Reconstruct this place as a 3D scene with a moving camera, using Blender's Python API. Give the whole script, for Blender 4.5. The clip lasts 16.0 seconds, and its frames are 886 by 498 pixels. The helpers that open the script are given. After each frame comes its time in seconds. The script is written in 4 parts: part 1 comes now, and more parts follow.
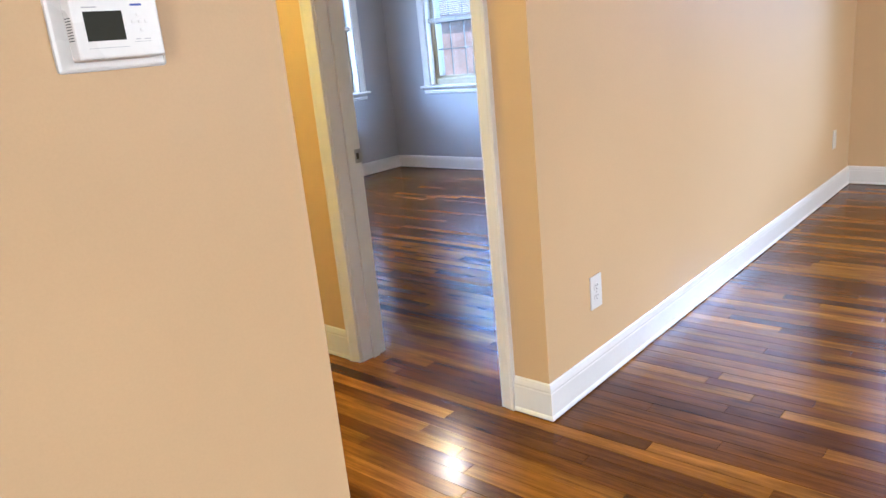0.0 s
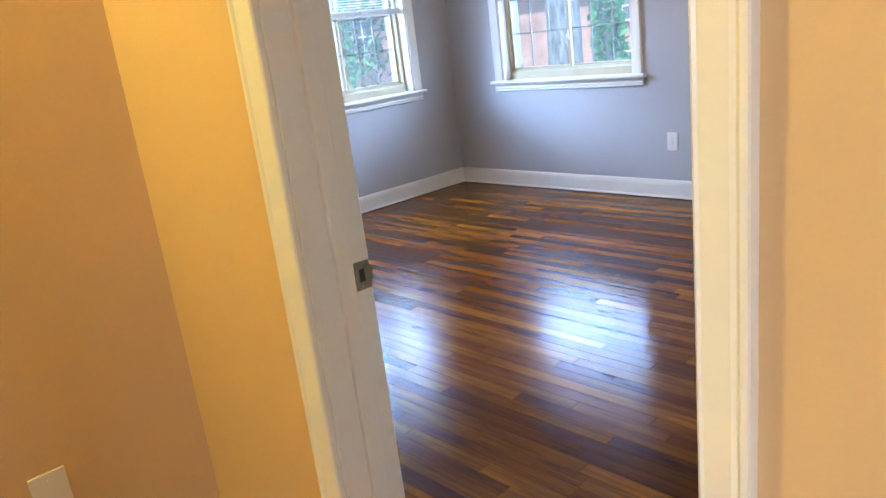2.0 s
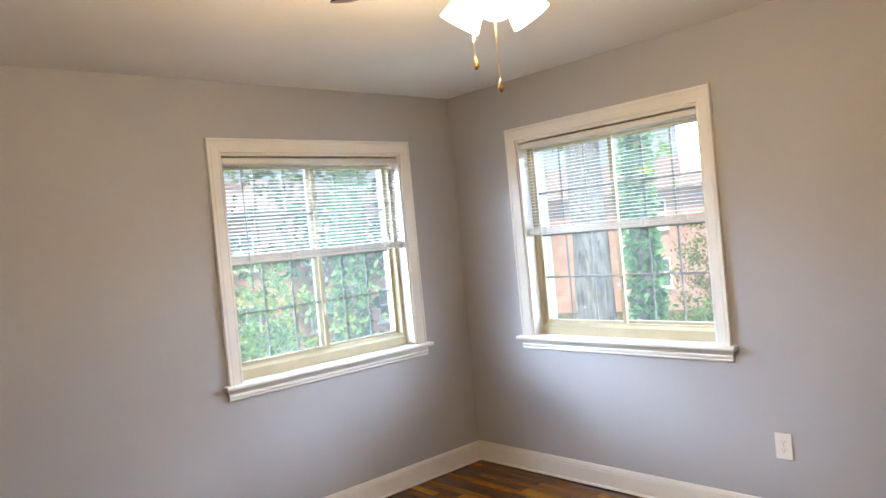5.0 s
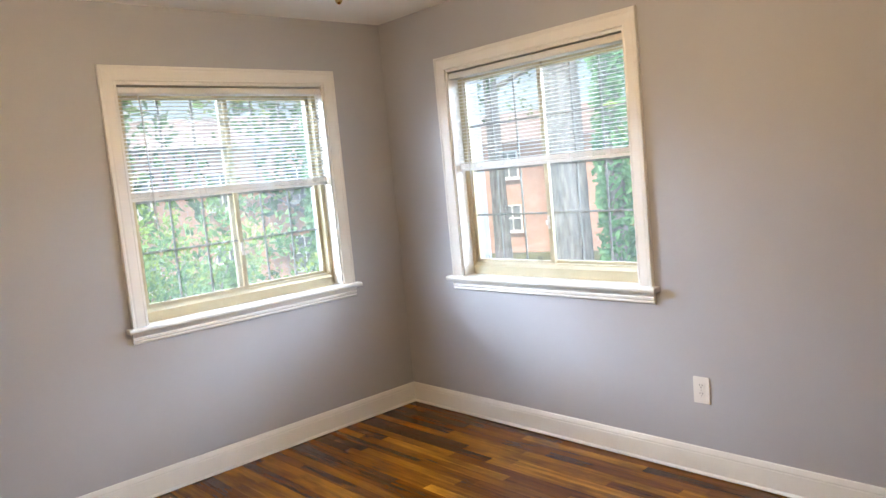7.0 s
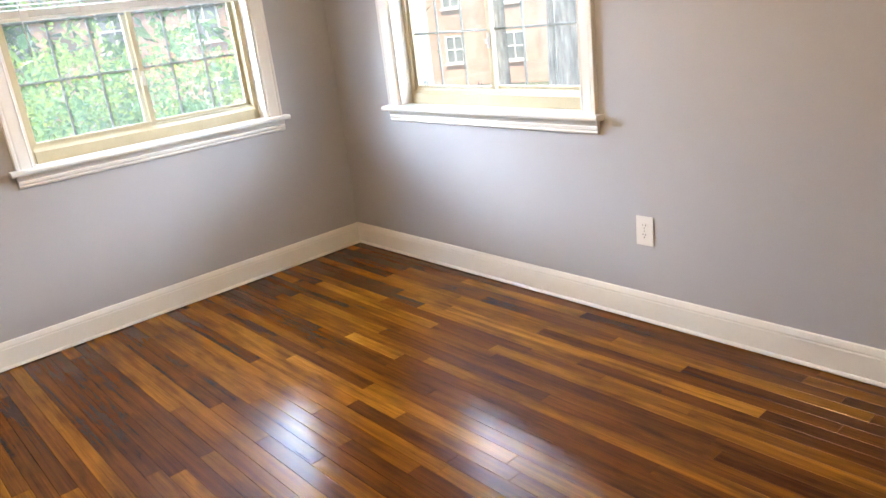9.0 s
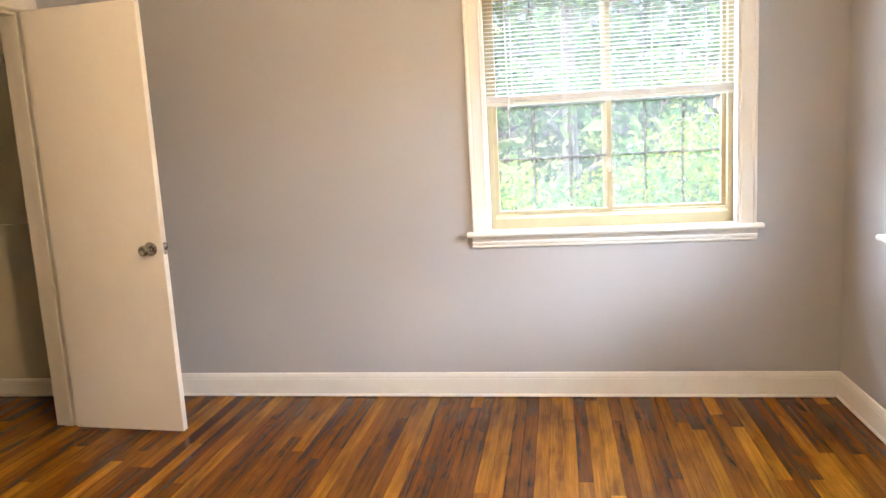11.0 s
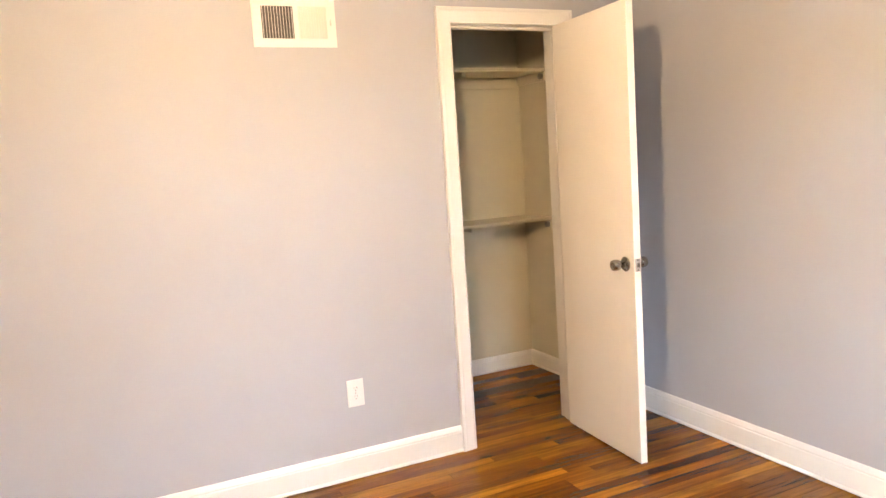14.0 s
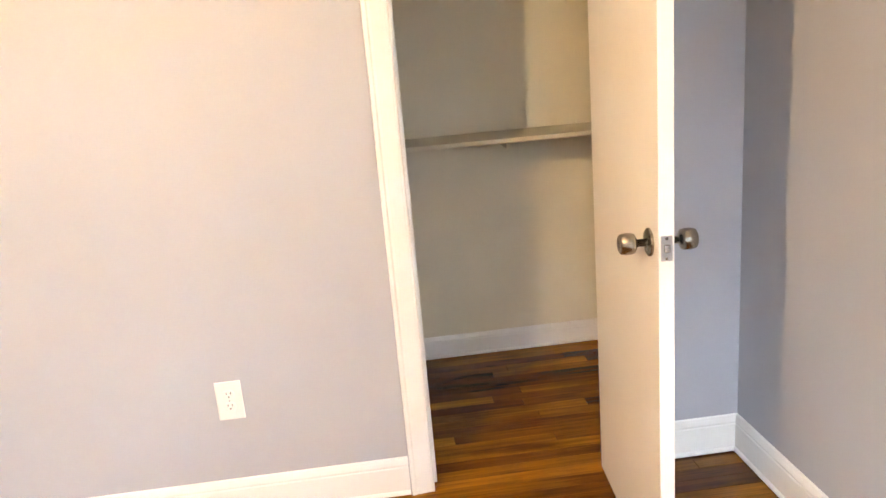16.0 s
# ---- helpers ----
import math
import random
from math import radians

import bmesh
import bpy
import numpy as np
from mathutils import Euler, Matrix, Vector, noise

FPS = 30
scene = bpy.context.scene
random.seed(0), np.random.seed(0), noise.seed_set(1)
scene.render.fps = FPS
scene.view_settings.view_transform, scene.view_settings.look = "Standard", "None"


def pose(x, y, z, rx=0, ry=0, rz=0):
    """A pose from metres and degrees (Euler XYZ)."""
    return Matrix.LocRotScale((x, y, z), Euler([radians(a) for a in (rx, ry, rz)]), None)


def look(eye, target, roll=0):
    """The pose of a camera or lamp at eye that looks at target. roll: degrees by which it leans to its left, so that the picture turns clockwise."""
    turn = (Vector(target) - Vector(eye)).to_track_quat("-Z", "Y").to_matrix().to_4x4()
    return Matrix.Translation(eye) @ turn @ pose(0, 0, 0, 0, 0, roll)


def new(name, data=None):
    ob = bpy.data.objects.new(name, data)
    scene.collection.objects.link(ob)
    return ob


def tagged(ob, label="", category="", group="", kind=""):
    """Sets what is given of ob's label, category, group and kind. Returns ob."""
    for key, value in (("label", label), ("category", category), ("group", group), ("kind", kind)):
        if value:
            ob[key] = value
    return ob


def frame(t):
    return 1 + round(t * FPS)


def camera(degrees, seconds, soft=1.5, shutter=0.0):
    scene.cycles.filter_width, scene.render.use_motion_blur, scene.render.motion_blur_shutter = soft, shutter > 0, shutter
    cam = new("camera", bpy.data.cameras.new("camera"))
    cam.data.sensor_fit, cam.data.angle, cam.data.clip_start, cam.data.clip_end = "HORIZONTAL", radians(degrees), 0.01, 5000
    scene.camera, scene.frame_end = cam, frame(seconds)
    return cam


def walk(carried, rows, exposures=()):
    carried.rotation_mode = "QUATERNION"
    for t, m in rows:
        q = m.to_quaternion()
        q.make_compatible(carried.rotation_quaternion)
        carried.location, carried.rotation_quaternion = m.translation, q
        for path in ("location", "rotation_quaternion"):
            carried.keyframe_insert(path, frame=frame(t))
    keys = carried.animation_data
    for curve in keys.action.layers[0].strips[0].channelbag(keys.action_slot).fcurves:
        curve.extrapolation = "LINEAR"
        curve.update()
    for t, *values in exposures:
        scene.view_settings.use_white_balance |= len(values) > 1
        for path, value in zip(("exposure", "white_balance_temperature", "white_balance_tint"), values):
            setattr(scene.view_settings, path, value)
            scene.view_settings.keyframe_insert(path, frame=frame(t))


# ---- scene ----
cam = camera(62.7, 16.0)
PATH = [
    (0, (5.727, -5.753, 1.268), (4.434, -4.326, 0.728), -5.7),
    (0.5, (5.411, -5.437, 1.265), (4.121, -4.013, 0.714), -5.8),
    (1, (5.113, -5.078, 1.26), (3.793, -3.689, 0.686), -7.1),
    (1.5, (4.819, -4.789, 1.273), (3.452, -3.45, 0.692), -7.2),
    (2, (4.595, -4.537, 1.283), (3.174, -3.247, 0.721), -7.0),
    (2.5, (4.353, -4.271, 1.335), (2.835, -3.045, 0.894), -5.4),
    (2.8, (4.222, -4.163, 1.448), (2.7, -2.904, 1.133), -5.1),
    (3, (4.124, -4.093, 1.502), (2.633, -2.776, 1.296), -4.8),
    (3.2, (4.035, -4.027, 1.537), (2.601, -2.636, 1.45), -5.2),
    (5.3, (3.534, -3.276, 1.536), (2.047, -1.939, 1.496), -5.2),
    (5.5, (3.544, -3.198, 1.527), (2.051, -1.87, 1.447), -5.0),
    (6, (3.6, -3.045, 1.488), (2.088, -1.745, 1.33), -4.4),
    (6.5, (3.659, -2.984, 1.49), (2.162, -1.671, 1.299), -4.7),
    (7, (3.672, -2.97, 1.484), (2.201, -1.631, 1.277), -5.4),
    (7.5, (3.681, -2.965, 1.468), (2.235, -1.606, 1.218), -5.9),
    (8, (3.689, -2.911, 1.412), (2.304, -1.519, 1.032), -6.6),
    (8.2, (3.695, -2.819, 1.371), (2.343, -1.43, 0.88), -6.8),
    (10.3, (3.495, -1.899, 1.379), (1.674, -1.271, 0.839), -2.9),
    (10.5, (3.487, -1.811, 1.362), (1.582, -1.39, 0.921), -2.8),
    (11, (3.615, -1.315, 1.364), (1.665, -1.633, 1.052), -3.2),
    (11.5, (3.597, -1.127, 1.386), (1.757, -1.86, 1.106), -2.7),
    (12, (3.547, -0.848, 1.374), (1.912, -1.977, 1.139), -3.1),
    (12.5, (3.506, -0.62, 1.41), (2.234, -2.144, 1.168), -3.8),
    (13, (3.347, -0.616, 1.41), (2.299, -2.305, 1.187), -4.5),
    (13.5, (3.016, -0.647, 1.401), (2.054, -2.387, 1.187), -4.5),
    (14, (2.578, -0.68, 1.408), (1.733, -2.477, 1.17), -3.8),
    (14.5, (2.181, -0.802, 1.384), (1.408, -2.624, 1.096), -3.6),
    (15, (1.674, -0.983, 1.371), (1.085, -2.86, 1.011), -3.9),
    (15.5, (1.339, -1.293, 1.349), (0.982, -3.21, 0.905), -4.2),
    (16, (1.109, -1.671, 1.348), (0.943, -3.598, 0.84), -4.9),
]
EXPOSURES = [(0.0, 1.15, 4900, 12), (1.0, 1.1, 4900, 12), (1.5, 1.15, 5000, 12), (2.0, 1.3, 5300, 12), (2.5, 1.4, 5850, 11), (3.0, 1.35, 6350, 11), (5.3, 1.35, 6750, 12), (7.0, 1.4, 6950, 13), (8.2, 1.6, 7150, 13), (10.3, 1.8, 7250, 14), (11.0, 2.05, 7500, 14), (11.6, 2.4, 7350, 15), (12.5, 2.6, 7250, 15), (14.5, 2.75, 7250, 16), (16.0, 2.8, 7450, 15)]
walk(cam, [(t, look(eye, target, roll)) for t, eye, target, roll in PATH], EXPOSURES)

# strengths of the lights
SKY, SUN = 0.08, 3.2
SKY_W, SKY_N, SKY_NW, SKY_TOP, SKY_LOW, FILL_L, FILL_E, FILL_S, SKY_P = 2300.0, 1500.0, 1700.0, 1100.0, 330.0, 245.0, 95.0, 165.0, 80.0
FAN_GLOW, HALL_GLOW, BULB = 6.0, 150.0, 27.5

# ---- world, sun, large lights ----
world = bpy.data.worlds.new("sky")
scene.world = world
world.use_nodes = True
wn = world.node_tree.nodes
sky = wn.new("ShaderNodeTexSky")
sky.sky_type = "NISHITA"
sky.sun_disc = False
sky.sun_elevation = radians(61)
sky.sun_rotation = radians(147)
sky.air_density, sky.dust_density = 1.0, 2.5
wn["Background"].inputs["Strength"].default_value = SKY
world.node_tree.links.new(sky.outputs[0], wn["Background"].inputs["Color"])

sun = new("sun", bpy.data.lights.new("sun", "SUN"))
sun.data.energy, sun.data.angle, sun.data.color = SUN, radians(1.0), (1.0, 0.95, 0.86)
sun.matrix_world = look((9, -14, 30), (0, 0, 0))


def area_light(name, place, target, width, height, power, colour):
    """An area lamp outside an opening, for the sky's light or for added fill."""
    lamp = bpy.data.lights.new(name, "AREA")
    lamp.shape, lamp.size, lamp.size_y, lamp.energy, lamp.color = "RECTANGLE", width, height, power, colour
    ob = new(name, lamp)
    ob.matrix_world = look(place, target)
    return ob


area_light("sky_light_west", (-9.0, -7.4, 5.0), (0.0, -1.07, 1.2), 7.0, 3.5, SKY_W, (0.59, 0.765, 1.0))
area_light("sky_light_west_top", (-4.5, -1.0, 7.6), (0.0, -1.07, 1.2), 9.0, 4.0, SKY_TOP, (0.59, 0.765, 1.0))
area_light("sky_light_north", (7.0, 9.0, 5.0), (1.2, 0.0, 1.2), 7.0, 3.5, SKY_N, (0.59, 0.765, 1.0))
area_light("sky_light_north_low", (-1.2, 10.0, 3.4), (1.5, 0.0, 1.2), 5.0, 2.2, SKY_LOW, (0.59, 0.765, 1.0))
area_light("sky_light_gap", (-6.4, 7.2, 6.9), (0.6, -0.5, 1.4), 10.0, 3.0, SKY_NW, (0.58, 0.77, 1.0))
# Three warm fill lamps, added behind living room openings that are never seen.
area_light("fill_light_living_north_east", (10.2, -1.9, 2.3), (5.6, -2.3, 0.3), 2.6, 1.6, FILL_L, (1.0, 0.88, 0.70))
area_light("fill_light_living_south_east", (10.1, -7.3, 2.0), (4.6, -4.3, 0.9), 2.2, 1.6, FILL_E, (1.0, 0.88, 0.70))
area_light("fill_light_living_south", (7.1, -9.5, 2.0), (4.5, -4.0, 0.9), 2.2, 1.5, FILL_S, (1.0, 0.88, 0.70))
area_light("sky_light_living_north", (5.9, 2.6, 3.2), (4.8, 0.1, 1.3), 3.0, 2.0, SKY_P, (0.70, 0.84, 1.0))
bulb = new("fan_bulb", bpy.data.lights.new("fan_bulb", "POINT"))
bulb.data.energy, bulb.data.shadow_soft_size, bulb.data.color = BULB, 0.03, (1.0, 0.74, 0.45)
bulb.location = (2.09, -1.885, 2.070)


# ---- materials ----
def material(name):
    m = bpy.data.materials.new(name)
    m.use_nodes = True
    return m, m.node_tree.nodes, m.node_tree.links, m.node_tree.nodes["Principled BSDF"]


def position(n):
    return n.new("ShaderNodeNewGeometry").outputs["Position"]


def noise_at(n, l, vec, scale, detail=4.0, rough=0.55):
    t = n.new("ShaderNodeTexNoise")
    t.inputs["Scale"].default_value, t.inputs["Detail"].default_value, t.inputs["Roughness"].default_value = scale, detail, rough
    l.new(vec, t.inputs["Vector"])
    return t.outputs["Fac"]


def ramp(n, l, fac, stops):
    r = n.new("ShaderNodeValToRGB")
    e = r.color_ramp.elements
    while len(e) < len(stops):
        e.new(0.5)
    for k, (p, c) in enumerate(stops):
        e[k].position, e[k].color = p, (*c, 1)
    l.new(fac, r.inputs["Fac"])
    return r.outputs["Color"]


def mixed(n, l, mode, fac, a, b):
    m = n.new("ShaderNodeMix")
    m.data_type, m.blend_type = "RGBA", mode
    if isinstance(fac, float):
        m.inputs["Factor"].default_value = fac
    else:
        l.new(fac, m.inputs["Factor"])
    for k, v in (("A", a), ("B", b)):
        socket = [i for i in m.inputs if i.name == k and i.type == "RGBA"][0]
        if isinstance(v, tuple):
            socket.default_value = (*v, 1)
        else:
            l.new(v, socket)
    return [o for o in m.outputs if o.type == "RGBA"][0]


def add_bump(n, l, b, height, strength, distance=0.01, normal="Normal"):
    k = n.new("ShaderNodeBump")
    k.inputs["Strength"].default_value, k.inputs["Distance"].default_value = strength, distance
    l.new(height, k.inputs["Height"])
    l.new(k.outputs["Normal"], b.inputs[normal])


def surf(name, col, rough=0.5, metal=0.0, var=0.06, scale=3.0, fine=90.0, bump=0.1, depth=0.002, coat=0.0):
    """Paint, metal or plastic with broad and fine variation and a fine relief."""
    m, n, l, b = material(name)
    p = position(n)
    big, small = noise_at(n, l, p, scale), noise_at(n, l, p, fine)
    low, high = tuple(c * (1 - var) for c in col), tuple(min(c * (1 + var), 1) for c in col)
    c1 = ramp(n, l, big, [(0.3, low), (0.7, high)])
    c2 = ramp(n, l, small, [(0.3, tuple(1 - var * 0.7 for _ in range(3))), (0.65, (1, 1, 1))])
    l.new(mixed(n, l, "MULTIPLY", 1.0, c1, c2), b.inputs["Base Color"])
    b.inputs["Metallic"].default_value = metal
    r = n.new("ShaderNodeMapRange")
    r.inputs["To Min"].default_value, r.inputs["To Max"].default_value = rough * 0.82, min(rough * 1.2, 1)
    l.new(big, r.inputs["Value"])
    l.new(r.outputs[0], b.inputs["Roughness"])
    b.inputs["Coat Weight"].default_value = coat
    if bump:
        add_bump(n, l, b, small, bump, depth)
    return m


def glow(name, col, strength):
    m, n, l, b = material(name)
    b.inputs["Base Color"].default_value = (0.9, 0.88, 0.82, 1)
    b.inputs["Emission Color"].default_value = (*col, 1)
    b.inputs["Emission Strength"].default_value = strength
    b.inputs["Roughness"].default_value = 0.4
    return m


def plank_wood(name, single):
    """Oak strip floor under a glossy worn varnish; each strip has its own tone."""
    m, n, l, b = material(name)
    rnd = n.new("ShaderNodeObjectInfo").outputs["Random"] if single else n.new("ShaderNodeNewGeometry").outputs["Random Per Island"]
    p = position(n)
    shift = n.new("ShaderNodeVectorMath")
    shift.operation = "SCALE"
    shift.inputs[0].default_value = (37.0, 91.0, 13.0)
    l.new(rnd, shift.inputs["Scale"])
    moved = n.new("ShaderNodeVectorMath")
    l.new(p, moved.inputs[0])
    l.new(shift.outputs[0], moved.inputs[1])
    long_grain = n.new("ShaderNodeMapping")
    long_grain.inputs["Scale"].default_value = (1.5, 46, 10)
    l.new(moved.outputs[0], long_grain.inputs["Vector"])
    grain = noise_at(n, l, long_grain.outputs[0], 1.0, 7.0, 0.62)
    streak = n.new("ShaderNodeMapping")
    streak.inputs["Scale"].default_value = (5.0, 260, 10)
    l.new(moved.outputs[0], streak.inputs["Vector"])
    pores = noise_at(n, l, streak.outputs[0], 1.0, 3.0, 0.6)
    blotch_map = n.new("ShaderNodeMapping")
    blotch_map.inputs["Scale"].default_value = (2.6, 9.0, 3)
    l.new(moved.outputs[0], blotch_map.inputs["Vector"])
    blotch = noise_at(n, l, blotch_map.outputs[0], 1.0, 5.0, 0.6)
    tone = ramp(n, l, rnd, [(0.0, (0.084, 0.0260, 0.0022)), (0.30, (0.130, 0.0445, 0.0033)), (0.60, (0.190, 0.0715, 0.0050)), (0.86, (0.262, 0.1080, 0.0085)), (1.0, (0.370, 0.1650, 0.0170))])
    g = ramp(n, l, grain, [(0.32, (0.58, 0.54, 0.50)), (0.50, (0.96, 0.94, 0.92)), (0.68, (1.26, 1.25, 1.22))])
    k = mixed(n, l, "MULTIPLY", 0.9, tone, g)
    k = mixed(n, l, "MULTIPLY", 0.55, k, ramp(n, l, pores, [(0.36, (0.50, 0.45, 0.40)), (0.58, (1.12, 1.12, 1.12))]))
    k = mixed(n, l, "MULTIPLY", 1.0, k, ramp(n, l, blotch, [(0.32, (0.52, 0.47, 0.43)), (0.50, (1.0, 0.98, 0.96)), (0.68, (1.24, 1.23, 1.21))]))
    l.new(k, b.inputs["Base Color"])
    b.inputs["Roughness"].default_value = 0.19
    b.inputs["Coat Weight"].default_value, b.inputs["Coat Roughness"].default_value = 0.0, 0.10
    b.inputs["Specular IOR Level"].default_value = 0.23
    wave = n.new("ShaderNodeMapping")
    wave.inputs["Scale"].default_value = (1.0, 16.0, 3)
    l.new(moved.outputs[0], wave.inputs["Vector"])
    add_bump(n, l, b, noise_at(n, l, wave.outputs[0], 1.0, 1.0, 0.5), 0.16, 0.0025)
    return m


def brick_wall(name):
    m, n, l, b = material(name)
    t = n.new("ShaderNodeTexBrick")
    mp = n.new("ShaderNodeMapping")
    mp.inputs["Rotation"].default_value = (radians(90), 0, 0)
    l.new(position(n), mp.inputs["Vector"])
    l.new(mp.outputs[0], t.inputs["Vector"])
    t.inputs["Scale"].default_value = 4.4
    t.inputs["Color1"].default_value, t.inputs["Color2"].default_value = (0.60, 0.36, 0.28, 1), (0.52, 0.29, 0.22, 1)
    t.inputs["Mortar"].default_value = (0.50, 0.45, 0.40, 1)
    stain = ramp(n, l, noise_at(n, l, position(n), 0.6), [(0.3, (0.7, 0.68, 0.66)), (0.7, (1.1, 1.08, 1.05))])
    l.new(mixed(n, l, "MULTIPLY", 1.0, t.outputs["Color"], stain), b.inputs["Base Color"])
    b.inputs["Roughness"].default_value = 0.9
    return m


def leaf_green(name, dark, light):
    m, n, l, b = material(name)
    rnd = n.new("ShaderNodeNewGeometry").outputs["Random Per Island"]
    c = ramp(n, l, rnd, [(0.0, dark), (0.6, tuple((a + d) / 2 for a, d in zip(dark, light))), (1.0, light)])
    l.new(c, b.inputs["Base Color"])
    b.inputs["Roughness"].default_value = 0.75
    b.inputs["Specular IOR Level"].default_value = 0.2
    tr = n.new("ShaderNodeBsdfTranslucent")
    l.new(c, tr.inputs["Color"])
    mx = n.new("ShaderNodeMixShader")
    mx.inputs[0].default_value = 0.4
    l.new(b.outputs[0], mx.inputs[1])
    l.new(tr.outputs[0], mx.inputs[2])
    l.new(mx.outputs[0], n["Material Output"].inputs["Surface"])
    return m


def bark(name, dark, light):
    m, n, l, b = material(name)
    mp = n.new("ShaderNodeMapping")
    mp.inputs["Scale"].default_value = (9, 9, 1.6)
    l.new(position(n), mp.inputs["Vector"])
    f = noise_at(n, l, mp.outputs[0], 1.4, 8.0, 0.68)
    l.new(ramp(n, l, f, [(0.34, dark), (0.62, light)]), b.inputs["Base Color"])
    b.inputs["Roughness"].default_value = 0.95
    add_bump(n, l, b, f, 1.0, 0.08)
    return m


def hazed_glass(name, haze):
    """Clear glass with a translucent white share that puts window glare into the material."""
    m, n, l, b = material(name)
    b.inputs["Base Color"].default_value = (0.97, 0.99, 0.98, 1)
    b.inputs["Roughness"].default_value = 0.01
    b.inputs["Transmission Weight"].default_value = 1.0
    b.inputs["IOR"].default_value = 1.45
    film = n.new("ShaderNodeBsdfTranslucent")
    film.inputs["Color"].default_value = (0.93, 0.97, 0.98, 1)
    r = n.new("ShaderNodeMapRange")
    r.inputs["To Min"].default_value, r.inputs["To Max"].default_value = haze * 0.6, haze * 1.4
    l.new(noise_at(n, l, position(n), 5.0), r.inputs["Value"])
    mx = n.new("ShaderNodeMixShader")
    l.new(r.outputs[0], mx.inputs[0])
    l.new(b.outputs[0], mx.inputs[1])
    l.new(film.outputs[0], mx.inputs[2])
    l.new(mx.outputs[0], n["Material Output"].inputs["Surface"])
    return m


GREY = surf("grey_wall_paint", (0.36, 0.362, 0.384), 0.62, var=0.035, scale=1.6, fine=160, bump=0.12)
BEIGE = surf("beige_wall_paint", (0.56, 0.392, 0.200), 0.46, var=0.035, scale=1.6, fine=160, bump=0.12)
CREAM = surf("cream_closet_paint", (0.60, 0.555, 0.43), 0.6, var=0.05, scale=2.5, fine=140, bump=0.12)
CEIL = surf("white_ceiling_paint", (0.72, 0.71, 0.69), 0.85, var=0.03, scale=2.0, fine=120, bump=0.15)
TRIM = surf("white_gloss_paint", (0.67, 0.655, 0.62), 0.30, var=0.03, scale=5.0, fine=60, bump=0.08)
DOORPAINT = surf("white_door_paint", (0.74, 0.705, 0.645), 0.36, var=0.025, scale=4.0, fine=110, bump=0.10)
TAN = surf("tan_window_enamel", (0.44, 0.385, 0.255), 0.40, var=0.07, scale=9.0, fine=140, bump=0.05)
MUNTIN = surf("grey_muntin_enamel", (0.20, 0.20, 0.185), 0.4, var=0.03)
BLIND = surf("white_blind_vinyl", (0.62, 0.61, 0.585), 0.38, var=0.02, bump=0.0)
PLATE = surf("white_plate_plastic", (0.66, 0.645, 0.61), 0.28, var=0.02, bump=0.0)
# Holes and slots are raised dark pieces; the colour stands in for their shade.
SLOT = surf("dark_slot_shade", (0.03, 0.028, 0.025), 0.6, var=0.1, bump=0.0)
NICKEL = surf("brushed_nickel", (0.33, 0.30, 0.26), 0.26, metal=1.0, var=0.10, scale=30, fine=400, bump=0.04)
STEEL = surf("dull_steel", (0.40, 0.39, 0.37), 0.38, metal=1.0, var=0.15, scale=40, fine=300, bump=0.05)
BRASS = surf("polished_brass", (0.80, 0.58, 0.24), 0.18, metal=1.0, var=0.06, scale=30, bump=0.02)
BRONZE = surf("dark_bronze", (0.05, 0.04, 0.032), 0.28, metal=0.8, var=0.15, scale=20, bump=0.02)
BLADE = surf("dark_walnut_blade", (0.028, 0.010, 0.006), 0.30, var=0.3, scale=14, fine=120, bump=0.05)
LCD = surf("liquid_crystal_screen", (0.035, 0.036, 0.028), 0.55, var=0.05, scale=20.0, bump=0.0)
LCD.node_tree.nodes["Principled BSDF"].inputs["Specular IOR Level"].default_value = 0.12
BLUE = surf("blue_print", (0.05, 0.08, 0.35), 0.5, var=0.05, bump=0.0)
INK = surf("grey_print", (0.35, 0.35, 0.36), 0.5, var=0.05, bump=0.0)
DUCT_SHADE = surf("dark_duct_shade", (0.06, 0.055, 0.05), 0.6, var=0.3, scale=20, bump=0.1)
GALV = surf("dark_galvanised_steel", (0.15, 0.13, 0.11), 0.6, metal=0.3, var=0.2, scale=20, bump=0.05)
SUBFLOOR = surf("dark_subfloor", (0.018, 0.010, 0.006), 0.9, var=0.2, bump=0.0)
BLACK = surf("black_latch_metal", (0.02, 0.02, 0.02), 0.4, var=0.1, bump=0.0)
# The pale veil of daylight glare is mixed into the panes.
GLASS = hazed_glass("hazed_window_glass", 0.024)
SHADE = glow("lit_frosted_glass", (1.0, 0.74, 0.43), FAN_GLOW)
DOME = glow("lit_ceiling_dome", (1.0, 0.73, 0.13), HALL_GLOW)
PLANK = plank_wood("oak_strip", True)
PLANKS = plank_wood("oak_strips", False)
BRICK = brick_wall("red_brick")
ROOFING = surf("brown_roofing", (0.22, 0.17, 0.15), 0.9, var=0.2, scale=2, fine=12, bump=0.3, depth=0.02)
PALE = surf("white_window_paint", (0.72, 0.72, 0.70), 0.5)
DARKPANE = surf("dark_pane", (0.20, 0.22, 0.23), 0.12, var=0.3, scale=1.0, bump=0.0)
GROUND = surf("leafy_ground", (0.10, 0.115, 0.045), 0.95, var=0.4, scale=0.5, fine=6, bump=0.6, depth=0.1)
LEAF = leaf_green("fresh_leaf", (0.065, 0.118, 0.020), (0.225, 0.295, 0.058))
LEAF2 = leaf_green("shade_leaf", (0.030, 0.082, 0.025), (0.13, 0.215, 0.068))
IVY = leaf_green("ivy_leaf", (0.045, 0.13, 0.05), (0.15, 0.29, 0.12))
